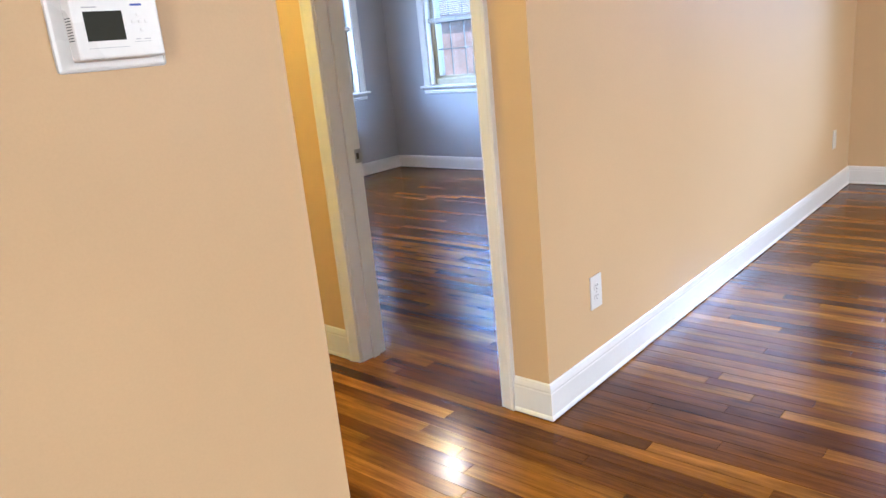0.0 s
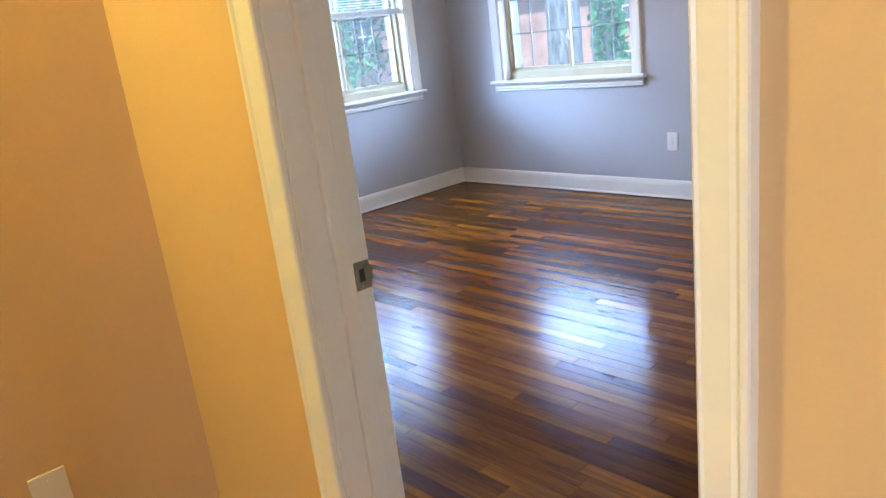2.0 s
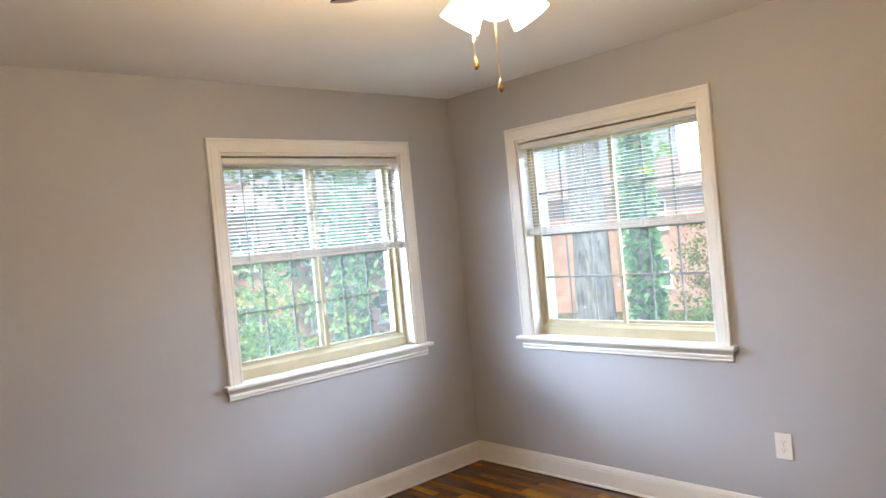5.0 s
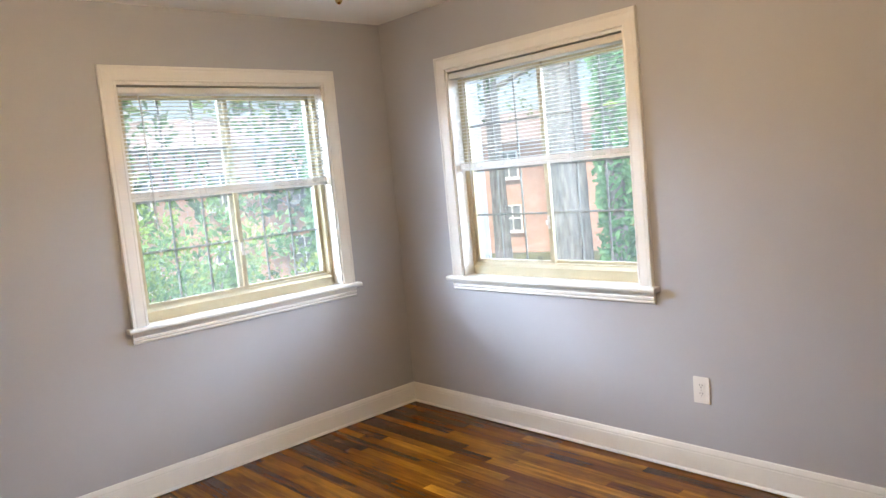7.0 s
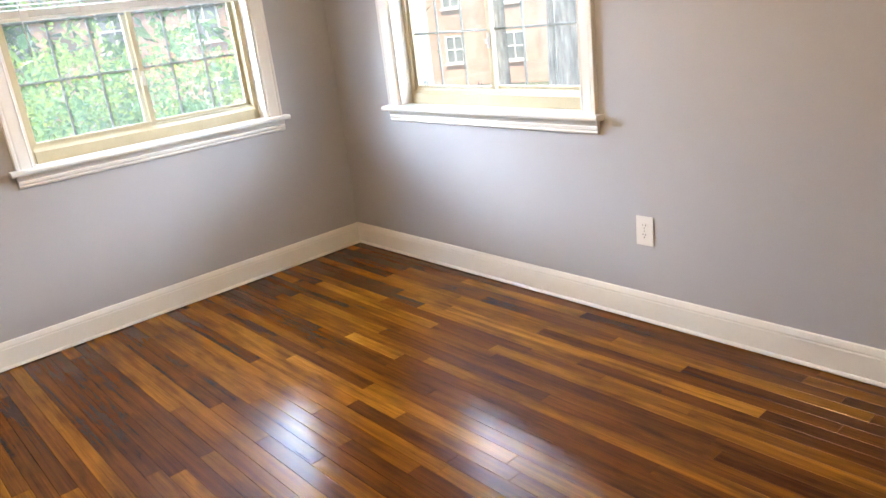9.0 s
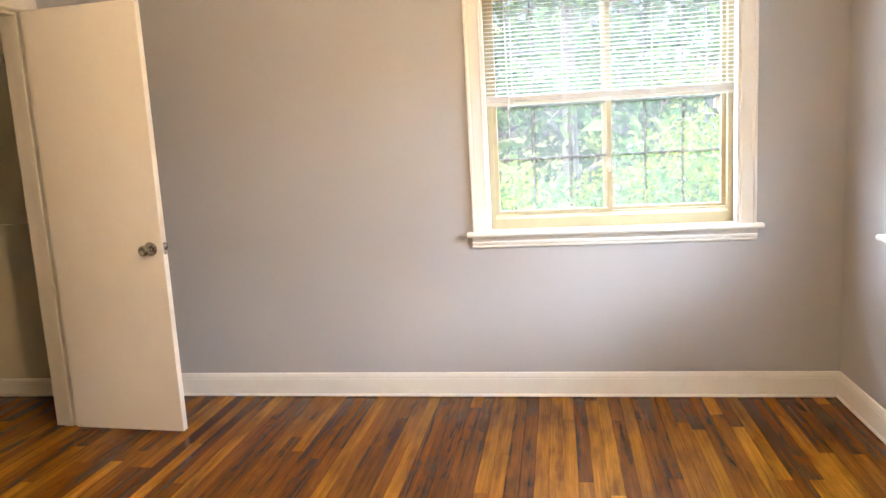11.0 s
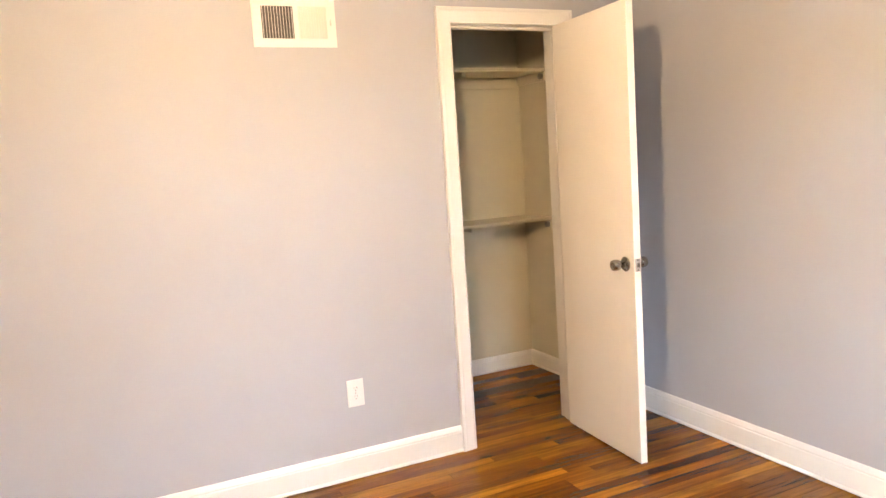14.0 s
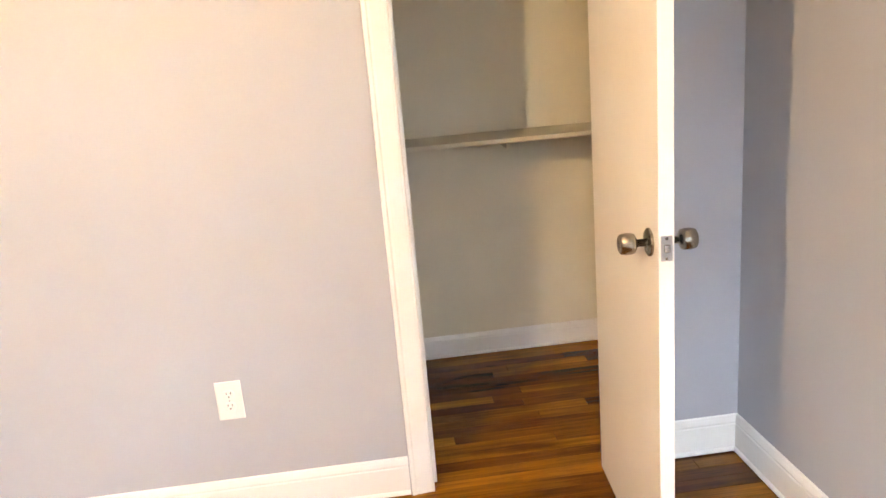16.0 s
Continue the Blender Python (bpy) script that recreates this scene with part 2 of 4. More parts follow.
BARK = bark("grey_bark", (0.07, 0.062, 0.055), (0.26, 0.24, 0.215))


# ---- mesh helpers ----
def box(bm, x0, x1, y0, y1, z0, z1, bevel=0.0):
    r = bmesh.ops.create_cube(bm, size=1.0)["verts"]
    for v in r:
        v.co = Vector(((x0 + x1) / 2 + v.co.x * (x1 - x0), (y0 + y1) / 2 + v.co.y * (y1 - y0), (z0 + z1) / 2 + v.co.z * (z1 - z0)))
    if bevel:
        edges = list({e for v in r for e in v.link_edges})
        bmesh.ops.bevel(bm, geom=edges, offset=bevel, segments=2, affect="EDGES", profile=0.5)
    return bm


def boxed(*a, bevel=0.0):
    return box(bmesh.new(), *a, bevel=bevel)


def sweep(bm, profile, start, u, v, w, length, cut0=0.0, cut1=0.0):
    """A moulding: the profile (u, v) drawn along w. cut0, cut1: how far each end leans per unit of u (1 is a mitre)."""
    start, u, v, w = Vector(start), Vector(u), Vector(v), Vector(w)
    rings = []
    for at, cut in ((0.0, cut0), (length, -cut1)):
        rings.append([bm.verts.new(start + u * a + v * b + w * (at + cut * a)) for a, b in profile])
    k = len(profile)
    for i in range(k):
        bm.faces.new((rings[0][i], rings[0][(i + 1) % k], rings[1][(i + 1) % k], rings[1][i]))
    bm.faces.new(rings[0][::-1])
    bm.faces.new(rings[1])
    return bm


def lathe(bm, rings, m=None, seg=20, smooth=True):
    """A turned shape from (radius, height) pairs."""
    m = m or Matrix()
    loops = []
    for r, h in rings:
        loops.append([bm.verts.new(m @ Vector((r * math.cos(2 * math.pi * i / seg), r * math.sin(2 * math.pi * i / seg), h))) for i in range(seg)])
    for a, b in zip(loops, loops[1:]):
        for i in range(seg):
            f = bm.faces.new((a[i], a[(i + 1) % seg], b[(i + 1) % seg], b[i]))
            f.smooth = smooth
    bm.faces.new(loops[0][::-1])
    bm.faces.new(loops[-1])
    return bm


def tube(bm, points, radius, seg=8):
    """A round bar through points; radius is one number or one per point."""
    pts = [Vector(p) for p in points]
    rad = radius if isinstance(radius, (list, tuple)) else [radius] * len(pts)
    loops = []
    for i, p in enumerate(pts):
        d = (pts[min(i + 1, len(pts) - 1)] - pts[max(i - 1, 0)]).normalized()
        q = d.to_track_quat("Z", "Y")
        loops.append([bm.verts.new(p + q @ Vector((rad[i] * math.cos(2 * math.pi * k / seg), rad[i] * math.sin(2 * math.pi * k / seg), 0))) for k in range(seg)])
    for a, b in zip(loops, loops[1:]):
        for k in range(seg):
            bm.faces.new((a[k], a[(k + 1) % seg], b[(k + 1) % seg], b[k])).smooth = True
    bm.faces.new(loops[0][::-1])
    bm.faces.new(loops[-1])
    return bm


def mesh_of(name, bm, *mats):
    bmesh.ops.recalc_face_normals(bm, faces=bm.faces[:])
    me = bpy.data.meshes.new(name)
    bm.to_mesh(me)
    bm.free()
    for m in mats:
        me.materials.append(m)
    return me


def part(name, bm, mat, parent, label="", at=None):
    ob = new(name, mesh_of(name, bm, mat))
    ob.parent = parent
    if at is not None:
        ob.matrix_basis = at
    return tagged(ob, label)


def thing(name, m, label, category, group="", kind=""):
    ob = new(name)
    ob.empty_display_size = 0.1
    ob.matrix_basis = m
    return tagged(ob, label, category, group, kind)


def structure(name, bm, mats, label, category):
    ob = new(name, mesh_of(name, bm, *mats))
    return tagged(ob, label, category, kind="structure")


def paint(bm, rule):
    bmesh.ops.recalc_face_normals(bm, faces=bm.faces[:])
    for f in bm.faces:
        f.material_index = rule(f.normal, f.calc_center_median())


# ---- the plan ----
H = 2.445                       # ceiling
YS, YH = -3.757, -3.887         # bedroom and hall faces of the south wall
XE, XL = 4.328, 4.458           # bedroom and living-room faces of the east wall
XV = 2.872                      # end wall of the hall
YV = -4.756                     # end of the wall that carries the thermostat
YT = -6.60                      # south wall of the hall
YC = -4.815                     # back wall of the closet
XC = 1.32                       # east wall of the closet
T = 0.26                        # outer walls
LX, LY, LN = 9.2, -8.4, 0.13    # living room: east, south, north
DOOR = (3.515, 4.250, 2.05)     # doorway to the bedroom
CLOSET = (0.425, 1.022, 2.035)  # closet opening
WIN = (0.6045, 0.868, 2.072)    # half width, sill and head of the window openings
WW, WN = -1.0690, 1.1715        # middles of the west and north windows

# walls
bm = bmesh.new()
a, b = WW - WIN[0], WW + WIN[0]
box(bm, -T, 0, YC - 0.13, a, -0.02, H + 0.05)
box(bm, -T, 0, b, T, -0.02, H + 0.05)
box(bm, -T, 0, a, b, -0.02, WIN[1])
box(bm, -T, 0, a, b, WIN[2], H + 0.05)
paint(bm, lambda n, c: 1 if n.x < -0.5 else 0)
structure("wall_west", bm, (GREY, BRICK), "grey painted plaster wall with a window", "wall")

bm = bmesh.new()
a, b = WN - WIN[0], WN + WIN[0]
box(bm, 0, a, 0, T, -0.02, H + 0.05)
box(bm, b, XE, 0, T, -0.02, H + 0.05)
box(bm, a, b, 0, T, -0.02, WIN[1])
box(bm, a, b, 0, T, WIN[2], H + 0.05)
paint(bm, lambda n, c: 1 if n.y > 0.5 else 0)
structure("wall_north", bm, (GREY, BRICK), "grey painted plaster wall with a window", "wall")

bm = bmesh.new()
for x0, x1, z0, z1 in ((0, CLOSET[0] - 0.02, -0.02, H + 0.05), (CLOSET[0] - 0.02, CLOSET[1] + 0.02, CLOSET[2] + 0.02, H + 0.05), (CLOSET[1] + 0.02, DOOR[0] - 0.02, -0.02, H + 0.05),
                       (DOOR[0] - 0.02, DOOR[1] + 0.02, DOOR[2] + 0.02, H + 0.05), (DOOR[1] + 0.02, XE, -0.02, H + 0.05)):
    if x0 < XC < x1:
        box(bm, x0, XC, YH, YS, z0, z1)
        box(bm, XC, x1, YH, YS, z0, z1)
    else:
        box(bm, x0, x1, YH, YS, z0, z1)
paint(bm, lambda n, c: (2 if c.x < XC else 1) if n.y < -0.5 else 0)
structure("wall_south", bm, (GREY, BEIGE, CREAM), "painted wall with a doorway and a closet opening", "wall")

bm = bmesh.new()
box(bm, XE, XL, YH, LN, -0.02, H + 0.05)
paint(bm, lambda n, c: 1 if n.x > 0.5 or n.y < -0.5 else 0)
structure("wall_east", bm, (GREY, BEIGE), "wall painted beige towards the living room and grey inside", "wall")

structure("wall_closet_back", boxed(0, XC + 0.1, YC - 0.13, YC, -0.02, H + 0.05), (CREAM,), "cream painted closet back wall", "wall")
structure("wall_closet_side", boxed(XC, XC + 0.1, YC, YH, -0.02, H + 0.05), (CREAM,), "cream painted closet side wall", "wall")
structure("wall_closet_lining", boxed(0, 0.012, YC, YH, -0.02, H + 0.05), (CREAM,), "cream painted closet side wall", "wall")
structure("wall_hall_end", boxed(XV - 0.1, XV, YT - 0.1, YH, -0.02, H + 0.05), (BEIGE,), "beige painted hall end wall", "wall")
structure("wall_hall_south", boxed(XV, XL - 0.16, YT - 0.12, YT, -0.02, H + 0.05), (BEIGE,), "beige painted hall south wall", "wall")
structure("wall_thermostat", boxed(XL - 0.16, XL - 0.035, LY, YV, -0.02, H + 0.05), (BEIGE,), "beige painted wall that carries the thermostat", "wall")
bm = bmesh.new()
for x0, x1, z0, z1 in ((XL, 4.86, -0.02, H + 0.05), (4.86, 6.1, -0.02, 0.87), (4.86, 6.1, 2.07, H + 0.05), (6.1, LX, -0.02, H + 0.05)):
    box(bm, x0, x1, LN, LN + T, z0, z1)
structure("wall_living_north", bm, (BEIGE,), "beige painted living room wall with an unseen light opening", "wall")
# East and south openings are added to let the fill light in.
bm = bmesh.new()
for y0, y1, z0, z1 in ((LY, -8.1, -0.02, H + 0.05), (-8.1, -6.0, -0.02, 0.87), (-8.1, -6.0, 2.07, H + 0.05), (-6.0, -3.0, -0.02, H + 0.05), (-3.0, -0.8, -0.02, 0.87), (-3.0, -0.8, 2.07, H + 0.05), (-0.8, LN + T, -0.02, H + 0.05)):
    box(bm, LX, LX + T, y0, y1, z0, z1)
structure("wall_living_east", bm, (BEIGE,), "beige painted living room wall with an unseen light opening", "wall")
bm = bmesh.new()
for x0, x1, z0, z1 in ((XL - 0.16, 6.1, -0.02, H + 0.05), (6.1, 8.1, -0.02, 0.87), (6.1, 8.1, 2.07, H + 0.05), (8.1, LX + T, -0.02, H + 0.05)):
    box(bm, x0, x1, LY - 0.13, LY, z0, z1)
structure("wall_living_south", bm, (BEIGE,), "beige painted living room wall with an unseen light opening", "wall")

structure("ceiling", boxed(-T, XE + 0.07, YS - 0.06, T, H, H + 0.12), (CEIL,), "flat white painted bedroom ceiling", "ceiling")
structure("ceiling_closet", boxed(0, XC + 0.05, YC - 0.05, YH + 0.02, H, H + 0.12), (CREAM,), "flat cream closet ceiling", "ceiling")
structure("ceiling_living", boxed(XV - 0.1, LX + T, LY - 0.1, YH + 0.06, H + 0.004, H + 0.12), (CEIL,), "flat white painted hall ceiling", "ceiling")
structure("ceiling_living_north", boxed(XL - 0.06, LX + T, YH + 0.06, LN + T, H + 0.004, H + 0.12), (CEIL,), "flat white painted living room ceiling", "ceiling")

# mouldings
BASE = [(0, 0.005), (0.020, 0.005), (0.020, 0.010), (0.0165, 0.016), (0.0135, 0.019), (0.0135, 0.098), (0.0115, 0.103), (0.0125, 0.109), (0.0095, 0.119), (0.006, 0.128), (0, 0.132)]
CASE = [(0, 0), (0, 0.010), (0.004, 0.0135), (0.009, 0.0115), (0.014, 0.0125), (0.050, 0.0175), (0.058, 0.0165), (0.064, 0.0205), (0.073, 0.0205), (0.075, 0.017), (0.075, 0)]
CASE_NARROW = [(u * 0.060 / 0.075, v) for u, v in CASE]


def baseboard(start, along, out, length, cut0=0.0, cut1=0.0, tall=1.0):
    """cut: 1 for an inside corner, -1 for an outside corner."""
    bm = sweep(bmesh.new(), [(u, v * tall) for u, v in BASE], start, out, (0, 0, 1), along, length, cut0, cut1)
    structure("baseboard", bm, (TRIM,), "white painted baseboard with a moulded top and shoe", "baseboard")


X, Y = Vector((1, 0, 0)), Vector((0, 1, 0))
baseboard((0, YS, 0), Y, X, -YS, 1, 1)
baseboard((0, 0, 0), X, -Y, XE, 1, 1)
baseboard((XE, 0, 0), -Y, -X, -YS, 1, 1)
baseboard((0, YS, 0), X, Y, CLOSET[0] - 0.077, 1, 0)
baseboard((CLOSET[1] + 0.077, YS, 0), X, Y, DOOR[0] - 0.070 - CLOSET[1] - 0.077, 0, 0)
baseboard((DOOR[1] + 0.070, YS, 0), X, Y, XE - DOOR[1] - 0.070, 0, 1)
baseboard((0.012, YC, 0), X, Y, XC - 0.012, 1, 1, 0.8)
baseboard((0.012, YC, 0), Y, X, YH - YC, 1, 0, 0.8)
baseboard((XC, YH, 0), -Y, -X, YH - YC, 0, 1, 0.8)
baseboard((XV, YH, 0), X, -Y, DOOR[0] - 0.068 - XV, 1, 0)
baseboard((DOOR[1] + 0.068, YH, 0), X, -Y, XL - DOOR[1] - 0.068, 0, -1)
baseboard((XL, YH, 0), Y, X, LN - YH, -1, 1)
baseboard((XL, LN, 0), X, -Y, LX - XL, 1, 1)
baseboard((XV, YT, 0), Y, X, YH - YT, 1, 1)
baseboard((XV, YT, 0), X, Y, XL - 0.16 - XV, 1, 1)
baseboard((XL - 0.16, YT, 0), Y, -X, YV - YT, 1, -1)
baseboard((XL - 0.16, YV, 0), X, Y, 0.125, -1, -1)
baseboard((XL - 0.035, YV, 0), -Y, X, YV - LY, -1, 1)
baseboard((XL - 0.035, LY, 0), X, Y, LX - XL + 0.035, 1, 1)
baseboard((LX, LY, 0), Y, -X, LN - LY, 1, 1)


def casing(name, x0, x1, head, y, out, profile, label):
    """Side and head casings of an opening, mitred at the top."""
    w = profile[-1][0]
    frame_ob = thing(name, pose(0, 0, 0), label, "door casing", kind="structure")
    o = Vector((0, out, 0))
    part("side_casing", sweep(bmesh.new(), profile, (x0, y, 0), -X, o, (0, 0, 1), head, 0, -1), TRIM, frame_ob)
    part("side_casing", sweep(bmesh.new(), profile, (x1, y, 0), X, o, (0, 0, 1), head, 0, -1), TRIM, frame_ob)
    part("head_casing", sweep(bmesh.new(), profile, (x0, y, head), (0, 0, 1), o, X, x1 - x0, -1, -1), TRIM, frame_ob)


casing("closet_casing", CLOSET[0], CLOSET[1], CLOSET[2], YS, 1, CASE, "white painted moulded casing round the closet opening")
casing("door_casing", DOOR[0] - 0.006, DOOR[1] + 0.006, DOOR[2] + 0.006, YH, -1, CASE_NARROW, "white painted moulded casing round the doorway")
casing("door_casing", DOOR[0] - 0.006, DOOR[1] + 0.006, DOOR[2] + 0.006, YS, 1, CASE_NARROW, "white painted moulded casing round the doorway, bedroom side")


def jambs(name, x0, x1, head, stop0, stop1, label):
    """Jamb boards with door stops, lining an opening in the south wall."""
    j = thing(name, pose(0, 0, 0), label, "door frame", kind="structure")
    part("side_jamb", boxed(x0 - 0.019, x0, YH + 0.0005, YS - 0.0005, 0, head), TRIM, j)
    part("side_jamb", boxed(x1, x1 + 0.019, YH + 0.0005, YS - 0.0005, 0, head), TRIM, j)
    part("head_jamb", boxed(x0 - 0.019, x1 + 0.019, YH + 0.0005, YS - 0.0005, head, head + 0.019), TRIM, j)
    part("door_stop", boxed(x0, x0 + 0.012, stop0, stop1, 0, head - 0.012, bevel=0.002), TRIM, j)
    part("door_stop", boxed(x1 - 0.012, x1, stop0, stop1, 0, head - 0.012, bevel=0.002), TRIM, j)
    part("head_stop", boxed(x0, x1, stop0, stop1, head - 0.012, head, bevel=0.002), TRIM, j)
    return j


bedroom_frame = jambs("door_frame", DOOR[0], DOOR[1], DOOR[2], -3.831, -3.795, "white painted door frame with stops and a strike plate")
closet_frame = jambs("closet_frame", CLOSET[0], CLOSET[1], CLOSET[2], -3.831, -3.795, "white painted closet door frame with stops")


def strike(parent, x, y, z, side):
    """A strike plate with its hole and curved lip."""
    bm = bmesh.new()
    box(bm, x, x + side * 0.0016, y - 0.016, y + 0.020, z - 0.028, z - 0.013)
    box(bm, x, x + side * 0.0016, y - 0.016, y + 0.020, z + 0.013, z + 0.028)
    box(bm, x, x + side * 0.0016, y - 0.016, y - 0.006, z - 0.013, z + 0.013)
    box(bm, x, x + side * 0.0016, y + 0.008, y + 0.026, z - 0.016, z + 0.016)
    plate = part("strike_plate", bm, STEEL, parent, "dull steel strike plate")
    part("latch_hole", boxed(x - side * 0.0005, x + side * 0.0009, y - 0.0065, y + 0.0085, z - 0.0135, z + 0.0135), SLOT, plate)
    for dz in (-0.021, 0.021):
        part("screw", lathe(bmesh.new(), [(0.0001, 0.0022), (0.0032, 0.0022), (0.0036, 0.0012)], pose(x, y + 0.001, z + dz, 0, 90 * side, 0), 10), STEEL, plate)


strike(bedroom_frame, DOOR[0], -3.772, 0.866, 1)
strike(closet_frame, CLOSET[1], -3.776, 0.900, -1)


# ---- windows ----
def window_unit(name, m, label):
    """A sliding window in a cased opening; x to the right as seen from inside, y outwards, z up from the floor."""
    hw, sill, head = WIN
    o = thing(name, m, label, "window", "windows of the bedroom", "structure")
    inn = (0, -1, 0)
    part("side_casing", sweep(bmesh.new(), CASE, (-hw + 0.005, 0, sill), -X, inn, (0, 0, 1), head - sill, 0, -1), TRIM, o)
    part("side_casing", sweep(bmesh.new(), CASE, (hw - 0.005, 0, sill), X, inn, (0, 0, 1), head - sill, 0, -1), TRIM, o)
    part("head_casing", sweep(bmesh.new(), CASE, (-hw + 0.005, 0, head), (0, 0, 1), inn, X, 2 * hw - 0.01, -1, -1), TRIM, o)
    stool = [(-0.050, -0.010), (-0.054, -0.004), (-0.054, 0.003), (-0.050, 0.009), (-0.044, 0.012), (-0.0005, 0.012), (-0.0005, -0.012), (-0.046, -0.012)]
    s = part("window_sill", sweep(bmesh.new(), stool, (-hw - 0.098, 0, sill - 0.012), Y, (0, 0, 1), X, 2 * hw + 0.196), TRIM, o, "white painted moulded stool")
    part("inner_sill", boxed(-hw + 0.001, hw - 0.001, 0, 0.085, sill - 0.014, sill + 0.0005), TRIM, s)
    apron = [(0, 0), (0.012, 0.003), (0.016, 0.010), (0.013, 0.016), (0.018, 0.022), (0.018, 0.032), (0.014, 0.036), (0.020, 0.046), (0.023, 0.056), (0.023, 0.060), (0, 0.060)]
    part("apron", sweep(bmesh.new(), apron, (-hw - 0.075, 0, sill - 0.0845), (0, -1, 0), (0, 0, 1), X, 2 * hw + 0.15), TRIM, o, "white moulded apron under the sill")
    for x0, x1 in ((-hw, -hw + 0.016), (hw - 0.016, hw)):
        part("side_reveal", boxed(x0, x1, 0.0005, 0.085, sill + 0.001, head - 0.016), TRIM, o)
    part("head_reveal", boxed(-hw, hw, 0.0005, 0.085, head - 0.016, head), TRIM, o)
    f = bmesh.new()
    fx = hw - 0.002
    box(f, -fx, -fx + 0.040, 0.080, 0.150, sill, head - 0.016)
    box(f, fx - 0.040, fx, 0.080, 0.150, sill, head - 0.016)
    box(f, -fx + 0.040, fx - 0.040, 0.080, 0.150, head - 0.052, head - 0.016)
    fr = part("window_frame", f, TAN, o, "tan enamelled metal window frame")
    part("sill_track", sweep(bmesh.new(), [(0.062, 0.0), (0.150, 0.0), (0.150, 0.075), (0.118, 0.075), (0.118, 0.066), (0.112, 0.066), (0.112, 0.075), (0.090, 0.075), (0.086, 0.066), (0.064, 0.052)],
         (-fx + 0.038, 0, sill), Y, (0, 0, 1), X, 2 * fx - 0.076), TAN, fr)
    z0, z1 = sill + 0.066, head - 0.050
    for k, (x0, x1, y0) in enumerate(((-fx + 0.036, 0.022, 0.090), (-0.022, fx - 0.036, 0.118))):
        b2 = bmesh.new()
        st = 0.026
        box(b2, x0, x0 + st, y0, y0 + 0.022, z0, z1, bevel=0.002)
        box(b2, x1 - st, x1, y0, y0 + 0.022, z0, z1, bevel=0.002)
        box(b2, x0 + st, x1 - st, y0, y0 + 0.022, z0, z0 + 0.024, bevel=0.002)
        box(b2, x0 + st, x1 - st, y0, y0 + 0.022, z1 - 0.028, z1, bevel=0.002)
        sash = part("sash", b2, TAN, o, "tan metal sliding sash")
        g0, g1, h0, h1 = x0 + st, x1 - st, z0 + 0.024, z1 - 0.028
        pane = part("pane", boxed(g0 - 0.004, g1 + 0.004, y0 + 0.009, y0 + 0.013, h0 - 0.004, h1 + 0.004), GLASS, sash, "clear glass pane")
        pane.visible_shadow = False
        for i in (1, 2):
            x = g0 + (g1 - g0) * i / 3
            part("muntin", boxed(x - 0.0052, x + 0.0052, y0 + 0.0145, y0 + 0.021, h0, h1), MUNTIN, sash)
        for i in (1, 2, 3):
            z = h0 + (h1 - h0) * i / 4
            part("muntin", boxed(g0, g1, y0 + 0.0140, y0 + 0.0205, z - 0.0052, z + 0.0052), MUNTIN, sash)
        if k == 0:
            for x in (g0 + 0.07, g1 - 0.07):
                c = bmesh.new()
                tube(c, [(x - 0.010, y0 - 0.002, z0 + 0.020), (x - 0.010, y0 - 0.004, z0 + 0.046), (x + 0.010, y0 - 0.004, z0 + 0.046), (x + 0.010, y0 - 0.002, z0 + 0.020)], 0.0022, 6)
                part("sash_latch", c, BLACK, sash, "small black wire latch")
            c = boxed(x1 - 0.020, x1 - 0.008, y0 - 0.010, y0, z0 + 0.20, z0 + 0.27, bevel=0.002)
            box(c, x1 - 0.026, x1 - 0.012, y0 - 0.018, y0 - 0.008, z0 + 0.222, z0 + 0.246, bevel=0.002)
            part("sash_lock", c, PLATE, sash, "white cam lock")
    return o


window_unit("window_1", pose(0, WW, 0, 0, 0, 90), "sliding window in tan metal with white moulded casing and sill")
window_unit("window_2", pose(WN, 0, 0), "sliding window in tan metal with white casing beside the corner")


